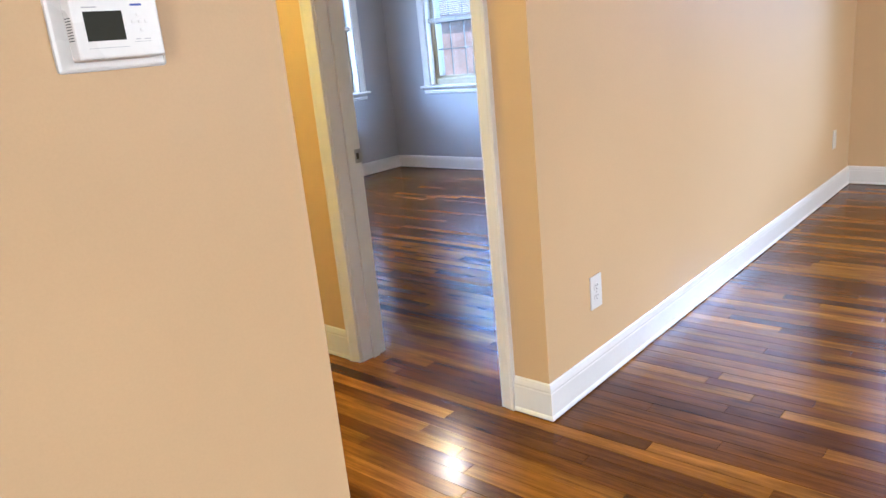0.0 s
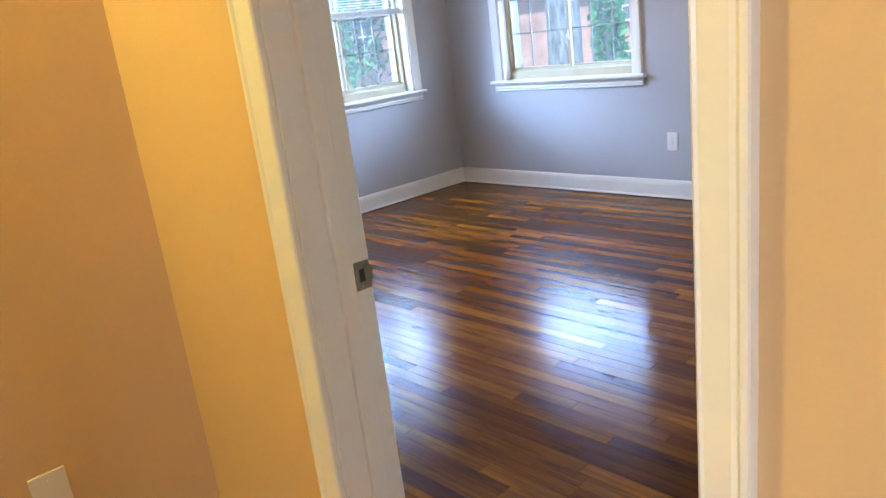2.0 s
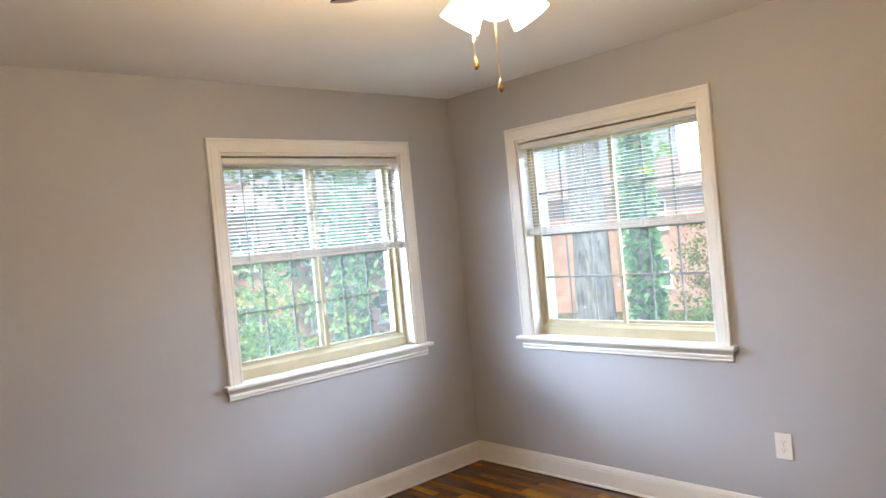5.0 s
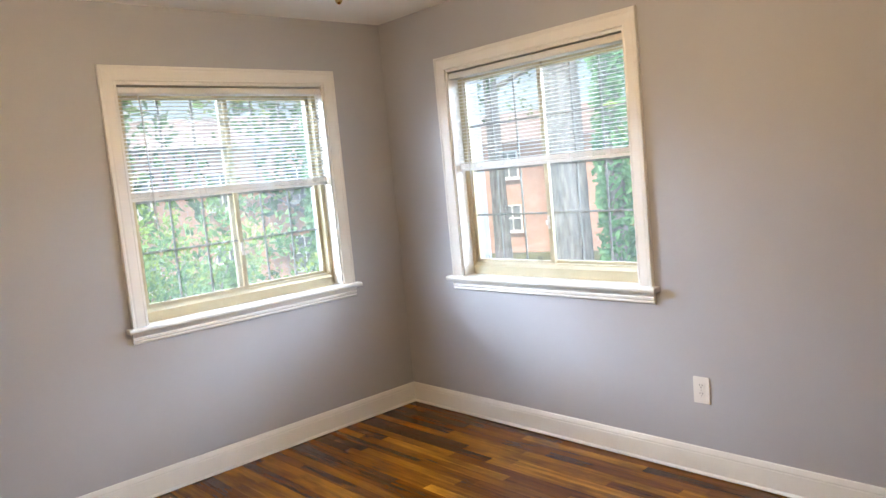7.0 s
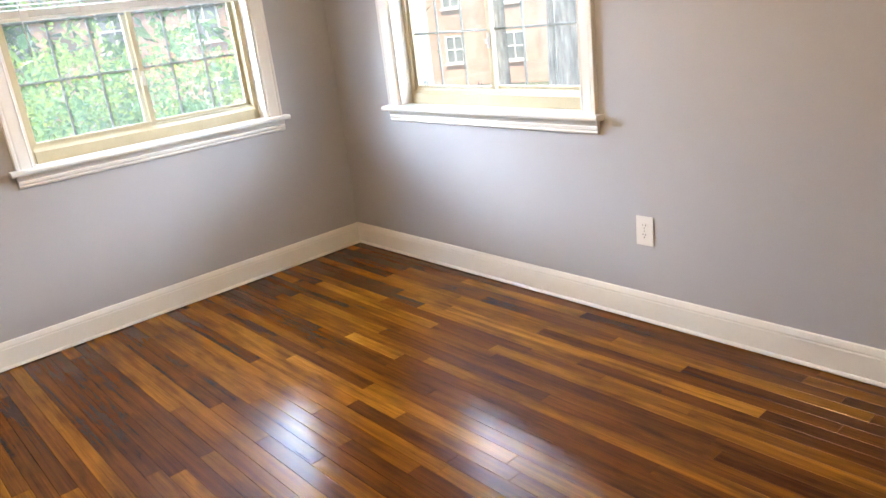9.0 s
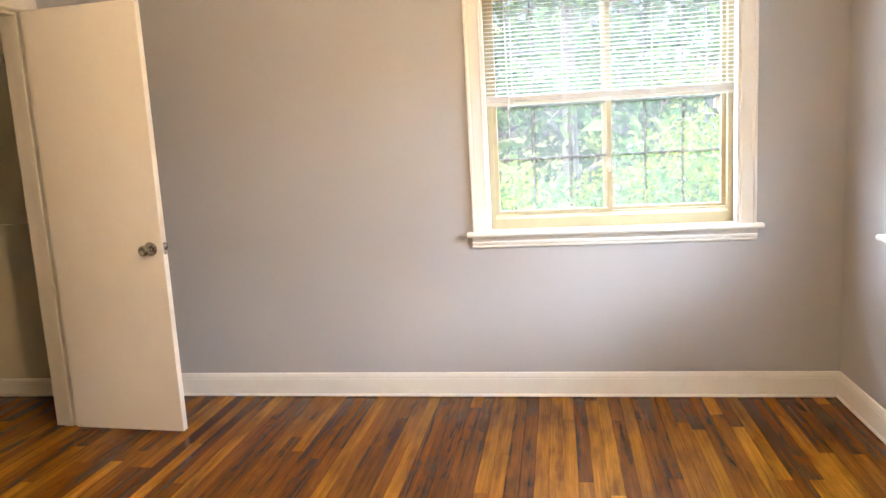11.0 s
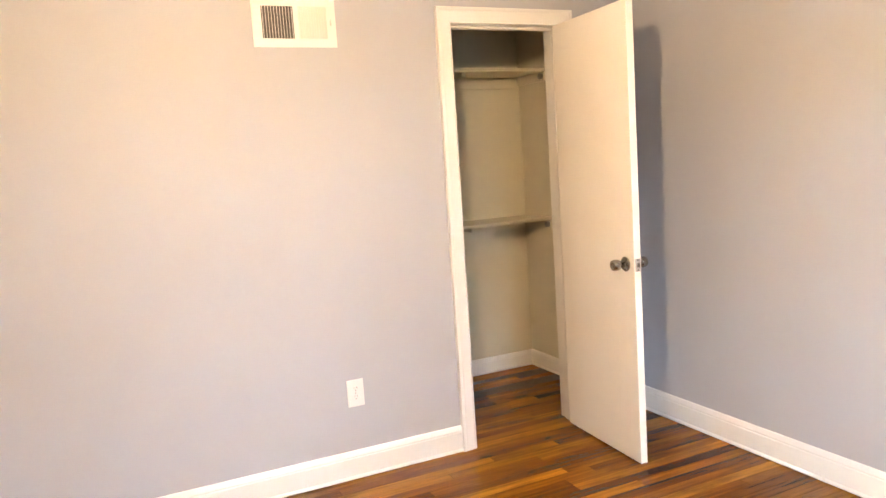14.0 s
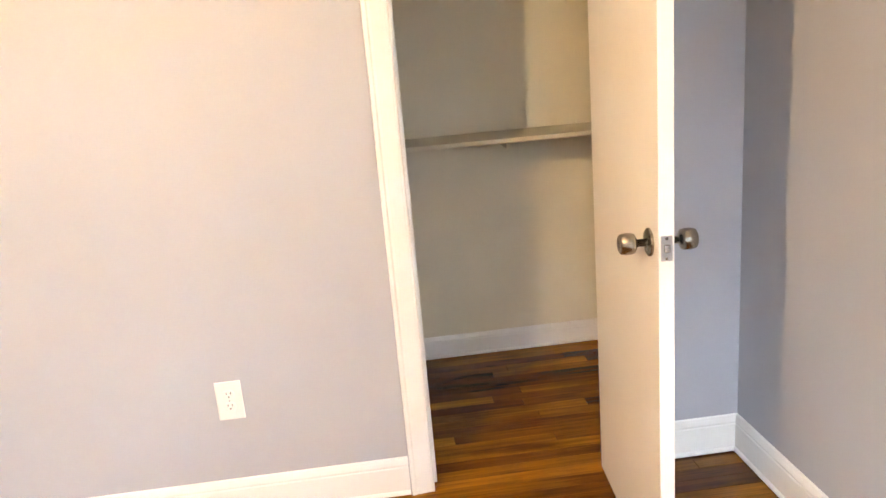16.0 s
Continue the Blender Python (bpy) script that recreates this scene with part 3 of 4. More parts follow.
def blind(m, tilt, wand_side, label):
    """A half-lowered horizontal blind: headrail, slats, stacked slats on the bottom rail, cords and tilt wand."""
    hw, sill, head = WIN
    w = hw - 0.020
    o = thing("window_blind", m, label, "blind", "blinds of the bedroom windows")
    top = head - 0.026
    hr = bmesh.new()
    box(hr, -w, w, 0.006, 0.078, top - 0.032, top, bevel=0.003)
    part("headrail", hr, BLIND, o)
    base_z = 1.487
    count = 25
    sl = bmesh.new()
    prof = [(-0.0125, -0.0012), (-0.006, 0.0006), (0.0, 0.0012), (0.006, 0.0006), (0.0125, -0.0012)]
    ring = [[sl.verts.new((x, u, v)) for u, v in prof] for x in (-w + 0.004, w - 0.004)]
    for i in range(4):
        sl.faces.new((ring[0][i], ring[1][i], ring[1][i + 1], ring[0][i + 1])).smooth = True
    low = [[sl.verts.new((x, u, v - 0.0006)) for u, v in prof] for x in (-w + 0.004, w - 0.004)]
    for i in range(4):
        sl.faces.new((low[0][i + 1], low[1][i + 1], low[1][i], low[0][i])).smooth = True
    me = mesh_of("slat", sl, BLIND)
    z1 = top - 0.052
    z0 = base_z + 0.045
    for i in range(count):
        s = new("slat", me)
        s.parent = o
        s.matrix_basis = pose(0, 0.041, z0 + (z1 - z0) * i / (count - 1), tilt + random.uniform(-1.2, 1.2), random.uniform(-0.03, 0.03), 0)
    stacked = mesh_of("slat", boxed(-w + 0.004, w - 0.004, -0.0125, 0.0125, -0.0011, 0.0011), BLIND)
    for i in range(9):
        s = new("slat", stacked)
        s.parent = o
        s.matrix_basis = pose(0, 0.041, base_z + 0.0150 + i * 0.0027, 0, 0, 0)
    part("bottom_rail", boxed(-w + 0.003, w - 0.003, 0.028, 0.054, base_z - 0.004, base_z + 0.012, bevel=0.003), BLIND, o)
    for x in (-w + 0.13, -0.21, 0.21, w - 0.13):
        c = bmesh.new()
        for y in (0.0275, 0.0545):
            tube(c, [(x, y, base_z + 0.004), (x, y, top - 0.034)], 0.0007, 4)
        part("ladder_cord", c, BLIND, o)
        part("cord_clip", boxed(x - 0.012, x + 0.012, 0.0265, 0.0555, base_z - 0.006, base_z + 0.040, bevel=0.002), BLIND, o)
    wx = wand_side * (w - 0.10)
    c = bmesh.new()
    tube(c, [(wx, 0.018, top - 0.030), (wx + 0.004, 0.012, top - 0.09), (wx + 0.010, 0.010, 1.33)], 0.0033, 6)
    part("tilt_wand", c, BLIND, o, "slender white tilt wand")
    return o


blind(pose(0, WW, 0, 0, 0, 90), 14, -1, "white horizontal mini blind half lowered, slats tilted")
blind(pose(WN, 0, 0), 3, -1, "white horizontal mini blind half lowered, slats open")


# ---- closet ----
def knob(parent, m):
    """A cylindrical door knob with its rose, pointing along z."""
    k = part("door_knob", lathe(bmesh.new(), [(0.009, 0.006), (0.009, 0.030), (0.0135, 0.031), (0.0225, 0.036), (0.0245, 0.043), (0.0250, 0.056), (0.0225, 0.067), (0.0180, 0.070), (0.0120, 0.070), (0.0105, 0.0665), (0.0001, 0.0665)], m, 28), NICKEL, parent, "brushed nickel knob")
    part("rose", lathe(bmesh.new(), [(0.0325, 0.0), (0.0330, 0.003), (0.0290, 0.0065), (0.015, 0.0085), (0.0095, 0.0085)], m, 32), NICKEL, k)


door = thing("door_1", pose(0.436, YS + 0.018, 0, 0, 0, -4.2), "flush white painted closet door standing open", "door", kind="structure")
W_DOOR = 0.603
slab = part("door_slab", boxed(0.0, 0.035, 0.0, W_DOOR, 0.012, 2.030, bevel=0.0018), DOORPAINT, door)
edge = part("latch_plate", boxed(0.005, 0.030, W_DOOR - 0.0002, W_DOOR + 0.0014, 0.880, 0.937), STEEL, slab, "dull steel latch plate")
b3 = boxed(0.011, 0.024, W_DOOR + 0.001, W_DOOR + 0.0095, 0.900, 0.918, bevel=0.003)
part("latch_bolt", b3, NICKEL, edge)
for z in (0.886, 0.931):
    part("screw", lathe(bmesh.new(), [(0.0036, 0.0), (0.0034, 0.001), (0.0001, 0.0012)], pose(0.0175, W_DOOR + 0.0012, z, -90, 0, 0), 10), NICKEL, edge)
knob(slab, pose(0.035, W_DOOR - 0.062, 0.909, 0, 90, 0))
knob(slab, pose(0.0, W_DOOR - 0.062, 0.909, 0, -90, 0))
for z in (0.25, 1.80):
    part("hinge", lathe(bmesh.new(), [(0.0062, z - 0.045), (0.0062, z + 0.045)], pose(-0.004, -0.004, 0), 12), STEEL, door, "painted steel hinge barrel")


def shelf(z, label):
    o = thing("closet_shelf", pose(0, 0, 0), label, "shelf", "shelves of the closet")
    part("board", boxed(0.014, XC - 0.002, YC + 0.002, YC + 0.322, z - 0.019, z, bevel=0.0025), CREAM, o)
    part("back_cleat", boxed(0.032, XC - 0.02, YC + 0.001, YC + 0.019, z - 0.089, z - 0.0195), CREAM, o)
    part("side_cleat", boxed(0.0125, 0.031, YC + 0.001, YC + 0.600, z - 0.075, z - 0.0195, bevel=0.001), CREAM, o)
    part("side_cleat", boxed(XC - 0.019, XC - 0.001, YC + 0.001, YC + 0.60, z - 0.075, z - 0.0195, bevel=0.001), CREAM, o)
    part("rod_socket", lathe(bmesh.new(), [(0.018, 0.0), (0.018, 0.018), (0.012, 0.018)], pose(0.031, YC + 0.30, z - 0.047, 0, 90, 0), 16), STEEL, o, "dark metal rod socket")
    c = boxed(0.55, 0.575, YC + 0.019, YC + 0.29, z - 0.045, z - 0.0195)
    part("middle_bracket", c, CREAM, o)
    return o


shelf(1.022, "cream painted closet shelf board on cleats")
shelf(1.935, "cream painted upper closet shelf board on cleats")


# ---- wall fittings ----
def outlet(m, label, blank=False, group="wall outlets"):
    """A wall plate; x to the right, y out of the wall, z up from its middle."""
    o = thing("wall_plate" if blank else "wall_outlet", m, label, "wall plate" if blank else "outlet", group)
    part("plate", boxed(-0.039, 0.039, 0.0, 0.0055, -0.062, 0.062, bevel=0.0022), PLATE, o)
    if blank:
        for z in (-0.042, 0.042):
            part("screw", lathe(bmesh.new(), [(0.0034, 0.0), (0.0034, 0.0008), (0.0001, 0.0012)], pose(0, 0.0054, z, -90, 0, 0), 10), PLATE, o)
        return o
    part("screw", lathe(bmesh.new(), [(0.0030, 0.0), (0.0030, 0.0008), (0.0001, 0.0012)], pose(0, 0.0054, 0, -90, 0, 0), 10), STEEL, o)
    for z in (-0.0195, 0.0195):
        bm = lathe(bmesh.new(), [(0.0172, 0.0), (0.0172, 0.0012), (0.0165, 0.0016)], pose(0, 0.0052, z, -90, 0, 0), 24)
        for v in bm.verts:
            v.co.z = z + max(-0.0145, min(0.0145, v.co.z - z))
        face = part("socket_face", bm, PLATE, o)
        part("slot", boxed(-0.0075, -0.0053, 0.0066, 0.0072, z + 0.001, z + 0.0095), SLOT, face)
        part("slot", boxed(0.0053, 0.0075, 0.0066, 0.0072, z + 0.002, z + 0.0085), SLOT, face)
        part("ground_hole", lathe(bmesh.new(), [(0.0026, 0.0), (0.0026, 0.0006), (0.0001, 0.0006)], pose(0, 0.0066, z - 0.0065, -90, 0, 0), 10), SLOT, face)
    return o


outlet(pose(2.053, 0, 0.402, 0, 0, 180), "white duplex outlet on the grey wall near the window")
outlet(pose(1.616, YS, 0.398), "white duplex outlet on the grey wall beside the closet")
outlet(pose(XL, -3.559, 0.358, 0, 0, -90), "white duplex outlet low on the beige wall")
outlet(pose(XL, -0.300, 0.392, 0, 0, -90), "white duplex outlet at the far end of the beige wall")
outlet(pose(XV, -4.258, 0.385, 0, 0, -90), "blank white cover plate on the hall end wall", True, "blank plates")


def wall_register(m):
    """A wall air register: a pressed frame, fins angled both ways, a dark sheet for the shade behind. x to the left as
    seen, y out, z up.
    """
    o = thing("air_register", m, "white metal wall air register with two fin banks", "vent")
    hw, hh = 0.177, 0.101
    f = bmesh.new()
    for x0, x1, z0, z1 in ((-hw, hw, 0.066, hh), (-hw, hw, -hh, -0.066), (-hw, -0.137, -0.066, 0.066), (0.139, hw, -0.066, 0.066), (-0.015, 0.005, -0.066, 0.066)):
        box(f, x0, x1, 0.0, 0.007, z0, z1)
    bmesh.ops.bevel(f, geom=[e for e in f.edges if all(abs(abs(v.co.x) - hw) < 1e-4 or abs(abs(v.co.z) - hh) < 1e-4 for v in e.verts) and all(v.co.y > 0.005 for v in e.verts)], offset=0.003, segments=2, affect="EDGES")
    part("frame", f, TRIM, o)
    # No hollow behind the fins: a flat dark sheet gives its shade.
    part("shade_sheet", boxed(-0.150, 0.150, 0.0006, 0.0012, -0.075, 0.075), DUCT_SHADE, o, "dark sheet for the shade in the opening")
    for x0, x1, tilt in ((-0.137, -0.015, 55), (0.005, 0.139, -24)):
        k = 11
        for i in range(k):
            x = x0 + (x1 - x0) * (i + 0.5) / k
            part("fin", boxed(-0.0005, 0.0005, -0.0065, 0.0040, -0.066, 0.066), TRIM, o, at=pose(x, 0.0048, 0, 0, 0, tilt))
    bars = bmesh.new()
    for z in (-0.04, -0.013, 0.013, 0.04):
        box(bars, 0.005, 0.139, 0.0014, 0.0022, z - 0.002, z + 0.002)
    part("rear_bars", bars, GALV, o, "grey damper blades behind the fins")
    part("damper_lever", boxed(-0.158, -0.152, 0.006, 0.016, -0.012, 0.014, bevel=0.001), TRIM, o)


wall_register(pose(1.7465, YS, 2.025))


def thermostat(m):
    """A digital thermostat on an oversize plate. x to the left as seen, y out, z up from the plate's bottom."""
    o = thing("thermostat", m, "white digital thermostat with grey screen on a wall plate", "thermostat")
    part("back_plate", boxed(-0.098, 0.098, 0.0, 0.007, 0.0, 0.150, bevel=0.006), PLATE, o)
    body = part("case", boxed(-0.098, 0.056, 0.007, 0.040, 0.018, 0.132, bevel=0.004), PLATE, o, at=pose(0.016, 0, 0))
    part("screen", boxed(-0.030, 0.037, 0.0395, 0.0406, 0.048, 0.096, bevel=0.0004), LCD, body, "dark grey-green liquid crystal screen")
    for x, z in ((0.058, 0.088), (0.048, 0.077), (0.060, 0.077), (0.072, 0.077), (0.061, 0.063)):
        part("button", boxed(-(x + 0.0035), -(x - 0.0035), 0.0398, 0.0416, z - 0.0028, z + 0.0028, bevel=0.0008), PLATE, body)
    part("brand_mark", boxed(-0.068, -0.047, 0.0398, 0.0403, 0.103, 0.1065), BLUE, body, "small blue printed mark")
    part("print_bar", boxed(0.012, 0.037, 0.0398, 0.0403, 0.1015, 0.1035), INK, body)
    part("print_bar", boxed(-0.056, -0.047, 0.0398, 0.0403, 0.047, 0.0485), INK, body)
    part("print_bar", boxed(-0.074, -0.062, 0.0398, 0.0403, 0.047, 0.0485), INK, body)
    part("seam", boxed(-0.033, 0.037, 0.0398, 0.0402, 0.036, 0.0368), INK, body)
    part("seam", boxed(-0.074, -0.044, 0.0398, 0.0402, 0.043, 0.0438), INK, body)
    for i in range(9):
        part("side_vent", boxed(0.0555, 0.0566, 0.014, 0.034, 0.050 + i * 0.0045, 0.0515 + i * 0.0045), SLOT, body)


thermostat(pose(XL - 0.035, -5.128, 1.280, 0, 0, -90))


# ---- ceiling fan ----
def ceiling_fan(m):
    o = thing("ceiling_fan", m, "bronze and brass ceiling fan with lit glass shades", "ceiling fan")
    part("canopy", lathe(bmesh.new(), [(0.075, H), (0.075, H - 0.012), (0.060, H - 0.045), (0.030, H - 0.055)], None, 32), BRONZE, o)
    motor = part("motor_housing", lathe(bmesh.new(), [(0.030, H - 0.050), (0.085, H - 0.062), (0.105, H - 0.080), (0.108, H - 0.125), (0.095, H - 0.150), (0.055, H - 0.160)], None, 36), BRONZE, o, "dark bronze motor housing")
    part("brass_band", lathe(bmesh.new(), [(0.107, H - 0.096), (0.111, H - 0.100), (0.111, H - 0.112), (0.107, H - 0.116)], None, 36), BRASS, motor)
    part("switch_housing", lathe(bmesh.new(), [(0.050, H - 0.158), (0.056, H - 0.165), (0.056, H - 0.205), (0.045, H - 0.220), (0.020, H - 0.228)], None, 28), BRASS, o, "brass switch housing")
    zb = H - 0.168
    for k in range(5):
        turn = pose(0, 0, 0, 0, 0, 51.7 + 72 * k)
        arm = bmesh.new()
        tube(arm, [(0.07, 0, H - 0.155), (0.11, 0, zb - 0.004), (0.15, 0, zb - 0.002)], [0.010, 0.008, 0.007], 8)
        for s in (-1, 1):
            tube(arm, [(0.14, 0, zb - 0.003), (0.165, s * 0.030, zb - 0.004), (0.205, s * 0.034, zb - 0.004)], 0.005, 6)
        part("blade_iron", arm, BRASS, o, "brass blade iron", at=turn)
        bl = bmesh.new()
        outline = [(0.165, -0.050), (0.40, -0.060), (0.52, -0.062), (0.540, -0.045), (0.545, 0.0), (0.540, 0.045), (0.52, 0.062), (0.40, 0.060), (0.165, 0.050)]
        up = [bl.verts.new((x, y, 0.003)) for x, y in outline]
        dn = [bl.verts.new((x, y, -0.003)) for x, y in outline]
        bl.faces.new(up)
        bl.faces.new(dn[::-1])
        for i in range(len(outline)):
            j = (i + 1) % len(outline)
            bl.faces.new((up[i], dn[i], dn[j], up[j]))
        part("blade", bl, BLADE, o, "dark walnut fan blade", at=turn @ pose(0, 0, zb, -13, 0, 0))
    hub = part("light_hub", lathe(bmesh.new(), [(0.030, H - 0.224), (0.036, H - 0.236), (0.030, H - 0.262), (0.010, H - 0.272)], None, 24), BRASS, o, "brass light fitting")
    for a in (315, 75, 195):
        tilt = pose(0, 0, 0, 0, 0, a) @ pose(0.040, 0, H - 0.238, 0, 180 - 38, 0)
        part("socket_arm", lathe(bmesh.new(), [(0.016, -0.01), (0.020, 0.012), (0.024, 0.030)], tilt, 18), BRASS, hub)
        bell = bmesh.new()
        prof = [(0.024, 0.022), (0.032, 0.040), (0.045, 0.070), (0.054, 0.100), (0.060, 0.128), (0.057, 0.128), (0.051, 0.100), (0.042, 0.070), (0.029, 0.042)]
        lathe(bell, prof, tilt, 24)
        part("glass_shade", bell, SHADE, o, "lit frosted bell shade")
    for x, y, zt, zb2 in ((-0.039, -0.056, H - 0.26, 1.995), (-0.006, 0.000, H - 0.27, 1.930)):
        c = bmesh.new()
        n2 = int((zt - zb2) / 0.006)
        for i in range(n2):
            z = zt - i * 0.006
            box(c, x - 0.0016, x + 0.0016, y - 0.0016, y + 0.0016, z - 0.0042, z, bevel=0.0)
        ch = part("pull_chain", c, BRASS, o, "beaded brass pull chain")
        part("pull_drop", lathe(bmesh.new(), [(0.001, zb2 + 0.004), (0.004, zb2 - 0.006), (0.0085, zb2 - 0.020), (0.0095, zb2 - 0.026), (0.006, zb2 - 0.033), (0.001, zb2 - 0.036)], pose(x, y, 0), 14), BRASS, ch)


ceiling_fan(pose(2.195, -1.885, 0.02))

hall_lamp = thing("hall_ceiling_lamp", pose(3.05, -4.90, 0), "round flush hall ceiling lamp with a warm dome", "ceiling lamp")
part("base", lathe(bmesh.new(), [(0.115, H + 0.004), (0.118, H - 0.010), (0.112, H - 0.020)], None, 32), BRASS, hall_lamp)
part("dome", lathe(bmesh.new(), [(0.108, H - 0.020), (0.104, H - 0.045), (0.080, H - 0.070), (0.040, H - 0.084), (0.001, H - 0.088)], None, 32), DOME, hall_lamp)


# ---- outside ----
def tree(name, place, height, radius, seed, label, crown=2600, spread=3.2, leaf=0.10, lean=0.0, ivy=False, mat=None, first=0.45):
    rng = random.Random(seed)
    o = thing(name, pose(*place), label, "tree", "trees outside")
    bm = bmesh.new()
    rings, seg = 44, 40
    loops = []
    for i in range(rings + 1):
        f = i / rings
        z = height * f
        r0 = radius * (1.02 - 0.55 * f + 0.26 * math.exp(-z / 0.5))
        loop = []
        for k in range(seg):
            a = 2 * math.pi * k / seg
            q = Vector((math.cos(a), math.sin(a), 0))
            r = r0 * (1 + 0.07 * noise.noise(q * 1.6 + Vector((0, 0, z * 0.35 + seed))) + 0.07 * noise.noise(q * 7.0 + Vector((0, 0, z * 0.9 + seed))))
            loop.append(bm.verts.new((lean * f + q.x * r, q.y * r, z)))
        loops.append(loop)
    for a, b in zip(loops, loops[1:]):
        for k in range(seg):
            bm.faces.new((a[k], a[(k + 1) % seg], b[(k + 1) % seg], b[k])).smooth = True
    bm.faces.new(loops[-1])
    part("trunk", bm, BARK, o, "grey furrowed trunk")
    tips = []
    for k in range(9):
        f = first + (1 - first) * k / 9
        a = rng.uniform(0, 6.28)
        base = Vector((lean * f, 0, height * f))
        reach = spread * rng.uniform(0.55, 1.0)
        mid = base + Vector((math.cos(a) * reach * 0.5, math.sin(a) * reach * 0.5, height * 0.06))
        tip = base + Vector((math.cos(a + 0.3) * reach, math.sin(a + 0.3) * reach, height * rng.uniform(0.06, 0.18)))
        r = radius * (1 - f) * 0.5 + 0.03
        part("limb", tube(bmesh.new(), [base, mid, tip], [r, r * 0.6, 0.015], 8), BARK, o)
        tips += [mid, tip, (mid + tip) / 2]
    part("crown", leaves(tips, crown, spread * 0.42, leaf, rng), mat or LEAF, o, "loose leafy crown")
    if ivy:
        bm = bmesh.new()
        for _ in range(2400):
            z = rng.uniform(0.0, height * 0.50)
            a = rng.uniform(0, 6.28)
            f = z / height
            r = radius * (1.30 - 0.25 * min(f * 6, 1) - 0.62 * f) + rng.uniform(0.0, 0.16)
            leaf_quad(bm, Vector((lean * f + math.cos(a) * r, math.sin(a) * r, z)), rng.uniform(0.07, 0.13), rng)
        part("ivy", bm, IVY, o, "dense green ivy on the trunk")
    return o


def leaf_quad(bm, c, s, rng):
    e = Euler((rng.uniform(-1.2, 1.2), rng.uniform(-1.2, 1.2), rng.uniform(0, 6.28))).to_matrix()
    p = [c + e @ Vector(q) * s for q in ((-0.9, 0, 0), (0, -0.45, 0.12), (0.9, 0, 0), (0, 0.45, 0.12))]
    v = [bm.verts.new(q) for q in p]
    bm.faces.new((v[0], v[1], v[2]))
    bm.faces.new((v[0], v[2], v[3]))


def leaves(centres, count, size, leaf, rng):
    bm = bmesh.new()
    clumps = []
    for c in centres:
        for _ in range(5):
            clumps.append((c + Vector((rng.gauss(0, size), rng.gauss(0, size), rng.gauss(0, size * 0.7))), size * rng.uniform(0.25, 0.5)))
    for i in range(count):
        c, s = clumps[i % len(clumps)]
        leaf_quad(bm, c + Vector((rng.gauss(0, s), rng.gauss(0, s), rng.gauss(0, s * 0.7))), leaf * rng.uniform(0.6, 1.3), rng)
    return bm


def shrub(place, size, height, seed, count, mat, label):
    """A many-stemmed shrub."""
    rng = random.Random(seed)
    o = thing("shrub", pose(*place), label, "shrub", "shrubs outside")
    tips = []
    st = bmesh.new()
    for k in range(8):
        a = rng.uniform(0, 6.28)
        tip = Vector((math.cos(a) * size * rng.uniform(0.3, 0.9), math.sin(a) * size * rng.uniform(0.3, 0.9), height * rng.uniform(0.55, 0.95)))
        tube(st, [(0, 0, 0), (tip.x * 0.4, tip.y * 0.4, tip.z * 0.6), tip], [0.04, 0.025, 0.008], 6)
        tips += [tip, tip * 0.8, Vector((tip.x * 0.7, tip.y * 0.7, tip.z * 0.6)), Vector((tip.x, tip.y, tip.z * 0.45))]
    part("stems", st, BARK, o)
    part("foliage", leaves(tips, count, size * 0.30, 0.056, rng), mat, o, "bright green leaves")


GZ = -2.9
bm = bmesh.new()
bmesh.ops.create_grid(bm, x_segments=60, y_segments=60, size=400)
for v in bm.verts:
    far = max(abs(v.co.x), abs(v.co.y))
    v.co.z = GZ + (0.25 * noise.noise(v.co * 0.05) if far > 14 else 0)
structure("ground", bm, (GROUND,), "leaf-strewn grassy ground around the house", "ground")
structure("house_base", boxed(-T + 0.02, LX + T - 0.02, LY - 0.1, T - 0.02, GZ, -0.03), (BRICK,), "brick base of the house", "wall")

tree("tree", (-6.35, 10.1, GZ), 15, 0.47, 3, "tall tree with a thick grey furrowed trunk", crown=2400, spread=4.0, first=0.55)
tree("tree", (-3.05, 7.0, GZ), 12, 0.19, 5, "tall tree with an ivy-covered trunk", crown=1900, spread=3.2, ivy=True, first=0.55)
tree("tree", (-13.5, 15.5, GZ), 14, 0.30, 8, "grey tree in front of the brick house", crown=2400, spread=4.2, first=0.5)
tree("tree", (-9.0, 5.2, GZ), 13, 0.24, 11, "leaning tree with ivy beside the shrubs", crown=1800, spread=3.6, ivy=True, lean=0.8, first=0.5)
tree("tree", (-14.0, -1.0, GZ), 10, 0.22, 14, "leafy tree behind the shrubs", crown=3000, spread=3.6, mat=LEAF2, first=0.3)
tree("tree", (-14.0, -8.0, GZ), 10, 0.25, 17, "leafy tree at the edge of the garden", crown=3000, spread=4.0, first=0.32)
tree("tree", (-17.5, 0.5, GZ), 10, 0.22, 23, "broad leafy tree far behind the shrubs", crown=3400, spread=4.6, leaf=0.24, mat=LEAF2, first=0.22)
tree("tree", (-18.5, -3.5, GZ), 10, 0.22, 27, "broad leafy tree far behind the shrubs", crown=3400, spread=4.6, leaf=0.24, mat=LEAF2, first=0.22)
tree("tree", (-18.0, 12.0, GZ), 11, 0.22, 29, "broad leafy tree far behind the lawn", crown=3000, spread=4.6, leaf=0.24, mat=LEAF2, first=0.25)
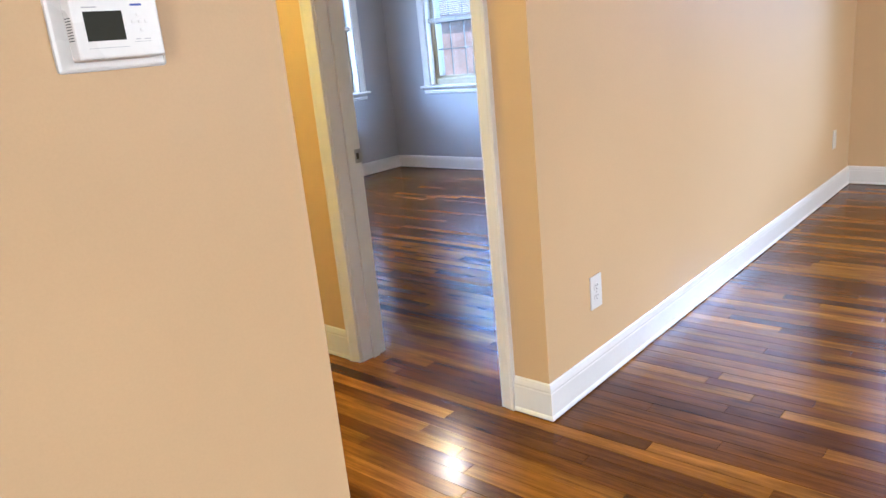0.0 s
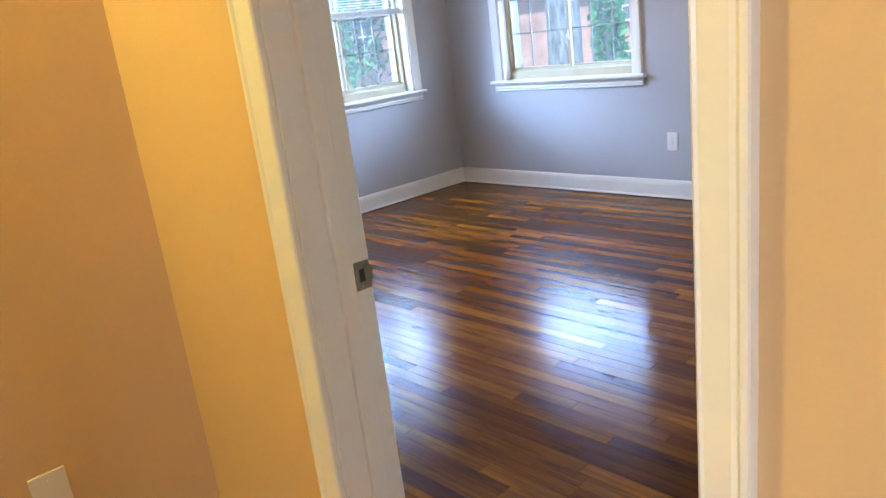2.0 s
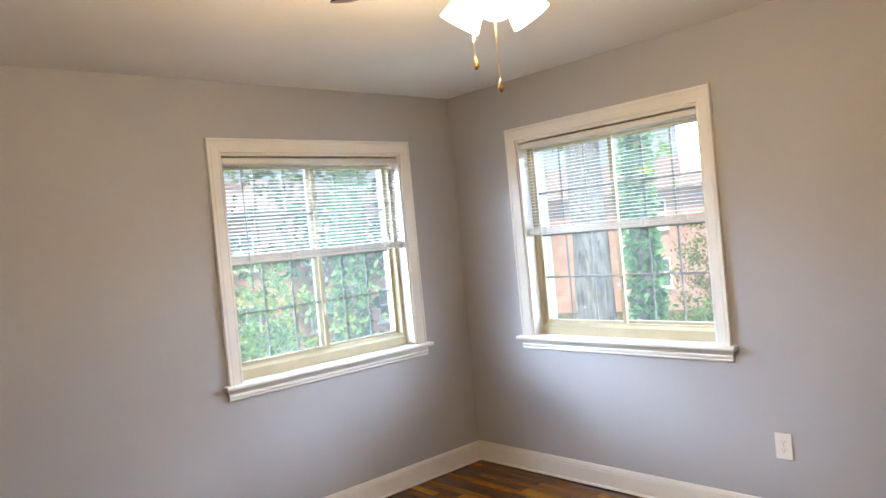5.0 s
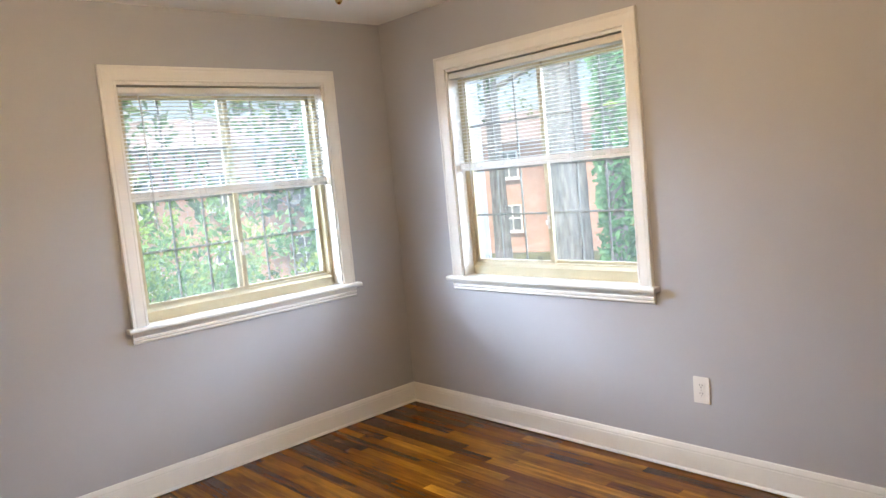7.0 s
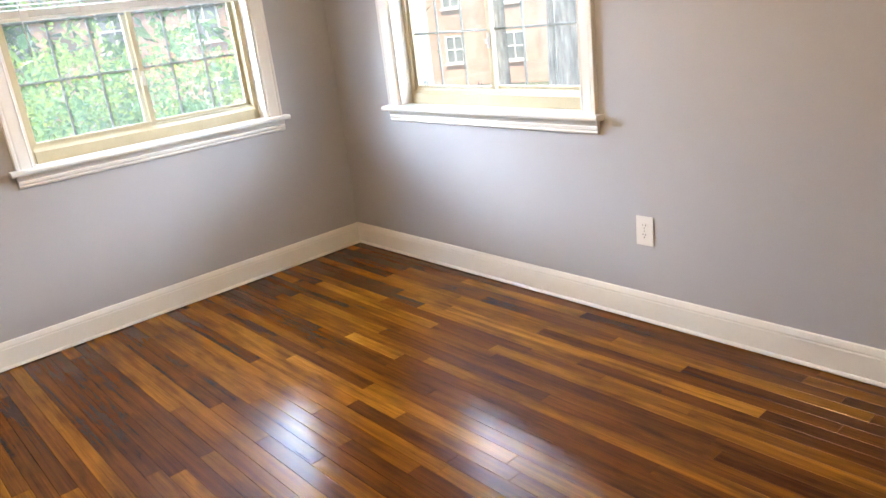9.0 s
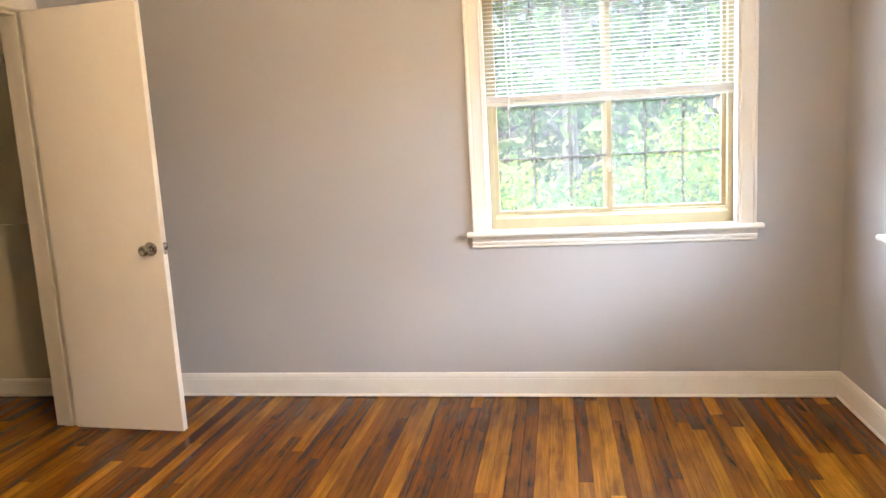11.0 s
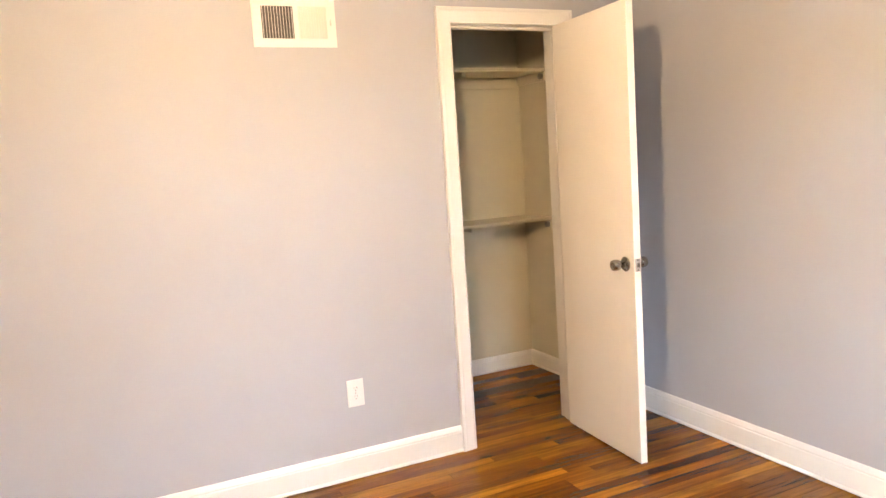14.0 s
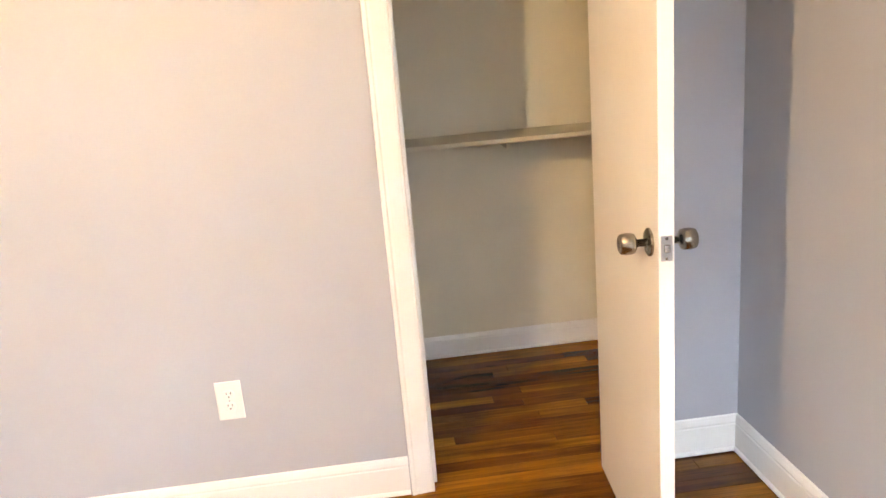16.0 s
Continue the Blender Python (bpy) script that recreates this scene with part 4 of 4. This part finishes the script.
SHRUBS = ((-4.4, -2.6, 1.5, 4.1), (-4.9, 0.4, 1.5, 3.9), (-6.4, 2.8, 1.5, 3.4), (-5.0, -5.0, 1.7, 4.2), (-7.4, -0.8, 1.8, 4.9), (-7.4, -3.8, 1.8, 4.9), (-8.8, 1.8, 1.7, 3.8), (-1.0, 6.6, 1.2, 2.9), (0.6, 8.4, 1.5, 3.4), (-8.2, -7.4, 2.0, 4.9), (-4.6, 14.0, 1.8, 4.2))
for i, (x, y, s, h) in enumerate(SHRUBS):
    shrub((x, y, GZ), s, h, 40 + i, 13000, (LEAF, LEAF2)[i % 2], ("broad shrub with bright yellow-green leaves", "broad shrub with deep green leaves")[i % 2])


def brick_house(m, width, depth, height, rows, cols, seed, label):
    """A brick house with rows of white-framed windows in its front (towards -y) and a hipped roof."""
    o = thing("brick_house", m, label, "house", "houses outside")
    part("wall", boxed(-width / 2, width / 2, 0, depth, 0, height), BRICK, o)
    rf = bmesh.new()
    e = 0.5
    lo = [rf.verts.new(p) for p in ((-width / 2 - e, -e, height), (width / 2 + e, -e, height), (width / 2 + e, depth + e, height), (-width / 2 - e, depth + e, height))]
    hi = [rf.verts.new(p) for p in ((-width / 2 + depth / 2, depth / 2, height + depth * 0.20), (width / 2 - depth / 2, depth / 2, height + depth * 0.20))]
    rf.faces.new(lo[::-1])
    rf.faces.new((lo[0], lo[1], hi[1], hi[0]))
    rf.faces.new((lo[1], lo[2], hi[1]))
    rf.faces.new((lo[2], lo[3], hi[0], hi[1]))
    rf.faces.new((lo[3], lo[0], hi[0]))
    part("roof", rf, ROOFING, o)
    for r in range(rows):
        for c in range(cols):
            x = -width / 2 + width * (c + 0.5) / cols
            z = 1.1 + r * 2.7
            f = bmesh.new()
            w, h = 0.52, 1.35
            for x0, x1, z0, z1 in ((-w, -w + 0.07, 0, h), (w - 0.07, w, 0, h), (-w + 0.07, w - 0.07, h - 0.07, h), (-w + 0.07, w - 0.07, 0, 0.07), (-w + 0.07, w - 0.07, h / 2 - 0.035, h / 2 + 0.035), (-0.025, 0.025, 0.07, h / 2 - 0.035), (-0.025, 0.025, h / 2 + 0.035, h - 0.07)):
                box(f, x + x0, x + x1, -0.06, 0.0, z + z0, z + z1)
            wob = part("window", f, PALE, o, "white-framed window")
            part("sill", boxed(x - w - 0.08, x + w + 0.08, -0.12, 0.0, z - 0.09, z - 0.002), PALE, wob)
            part("pane", boxed(x - w + 0.06, x + w - 0.06, -0.025, 0.0, z + 0.06, z + h - 0.06), DARKPANE, wob)
    return o


brick_house(pose(-13.0, 27.0, GZ, 0, 0, 16), 34, 9, 5.6, 2, 10, 1, "long red brick house behind the trees")
brick_house(pose(-22.0, 9.5, GZ, 0, 0, 78), 15, 8, 6.0, 2, 5, 2, "low red brick house behind the shrubs")


# ---- floor ----
structure("floor", boxed(-0.02, LX, LY, LN + 0.02, -0.10, -0.0165), (SUBFLOOR,), "glossy worn oak strip floor", "floor")
floor = bpy.data.objects["floor"]
PITCH = 0.0572
LENGTHS = [0.36, 0.55, 0.75, 0.95, 1.20, 1.50, 1.85]


def strip_shape(length):
    """Corners and faces of a floor strip with eased top edges, its top at z = 0."""
    w, e, d = PITCH / 2 - 0.0003, 0.0009, 0.0010
    k = length / 2 - 0.0003
    v = [(sx * k, sy * w, -0.0165) for sx, sy in ((-1, -1), (1, -1), (1, 1), (-1, 1))]
    v += [(x, y, -d) for x, y, _ in v[:4]]
    v += [(x - math.copysign(e, x), y - math.copysign(e, y), 0.0) for x, y, _ in v[:4]]
    f = [(8, 9, 10, 11)]
    for a0, b0 in ((0, 4), (4, 8)):
        f += [(a0 + i, a0 + (i + 1) % 4, b0 + (i + 1) % 4, b0 + i) for i in range(4)]
    return v, f


strip_mesh = {}
for length in LENGTHS:
    v, f = strip_shape(length)
    me = bpy.data.meshes.new("oak_strip")
    me.from_pydata(v, [], f)
    me.materials.append(PLANK)
    strip_mesh[length] = me


def spans(y):
    """Stretches of x that have a floor at y; their ends lie under the walls."""
    east = LX + 0.05
    if y > 0.05:
        return [(XL - 0.05, east)]
    if y > YH - 0.02:
        return [(-0.06, east)]
    if y > YC - 0.05:
        return [(-0.06, XC + 0.05), (XV - 0.05, east)]
    if y > YT - 0.05:
        return [(XV - 0.05, east)]
    return [(XL - 0.10, east)]


rng = random.Random(21)
rest_v, rest_f = [], []
single = 0
y = LN
while y > LY:
    for x0, x1 in spans(y):
        x = x0 - rng.uniform(0, 0.9)
        while x < x1:
            length = rng.choice(LENGTHS)
            a0, a1 = max(x, x0), min(x + length, x1)
            c = (a0 + a1) / 2
            z = rng.uniform(-0.0004, 0.0)
            if a1 - a0 < 0.02:
                pass
            elif single < 300 and 0.2 < c < 3.7 and -3.2 < y < -0.75 and abs(a1 - a0 - length) < 1e-6:
                s = new("oak_strip", strip_mesh[length])
                s.location = (c, y, z)
                s.parent = floor
                single += 1
            else:
                v, q4 = strip_shape(a1 - a0)
                n0 = len(rest_v)
                rest_v += [(a + c, b + y, d + z) for a, b, d in v]
                rest_f += [tuple(i + n0 for i in q) for q in q4]
            x += length
    y -= PITCH
me = bpy.data.meshes.new("oak_strips")
me.from_pydata(rest_v, [], rest_f)
me.materials.append(PLANKS)
rest = new("oak_strips", me)
rest.parent = floor
tagged(rest, "worn oak floor strips under glossy varnish", kind="stuff")
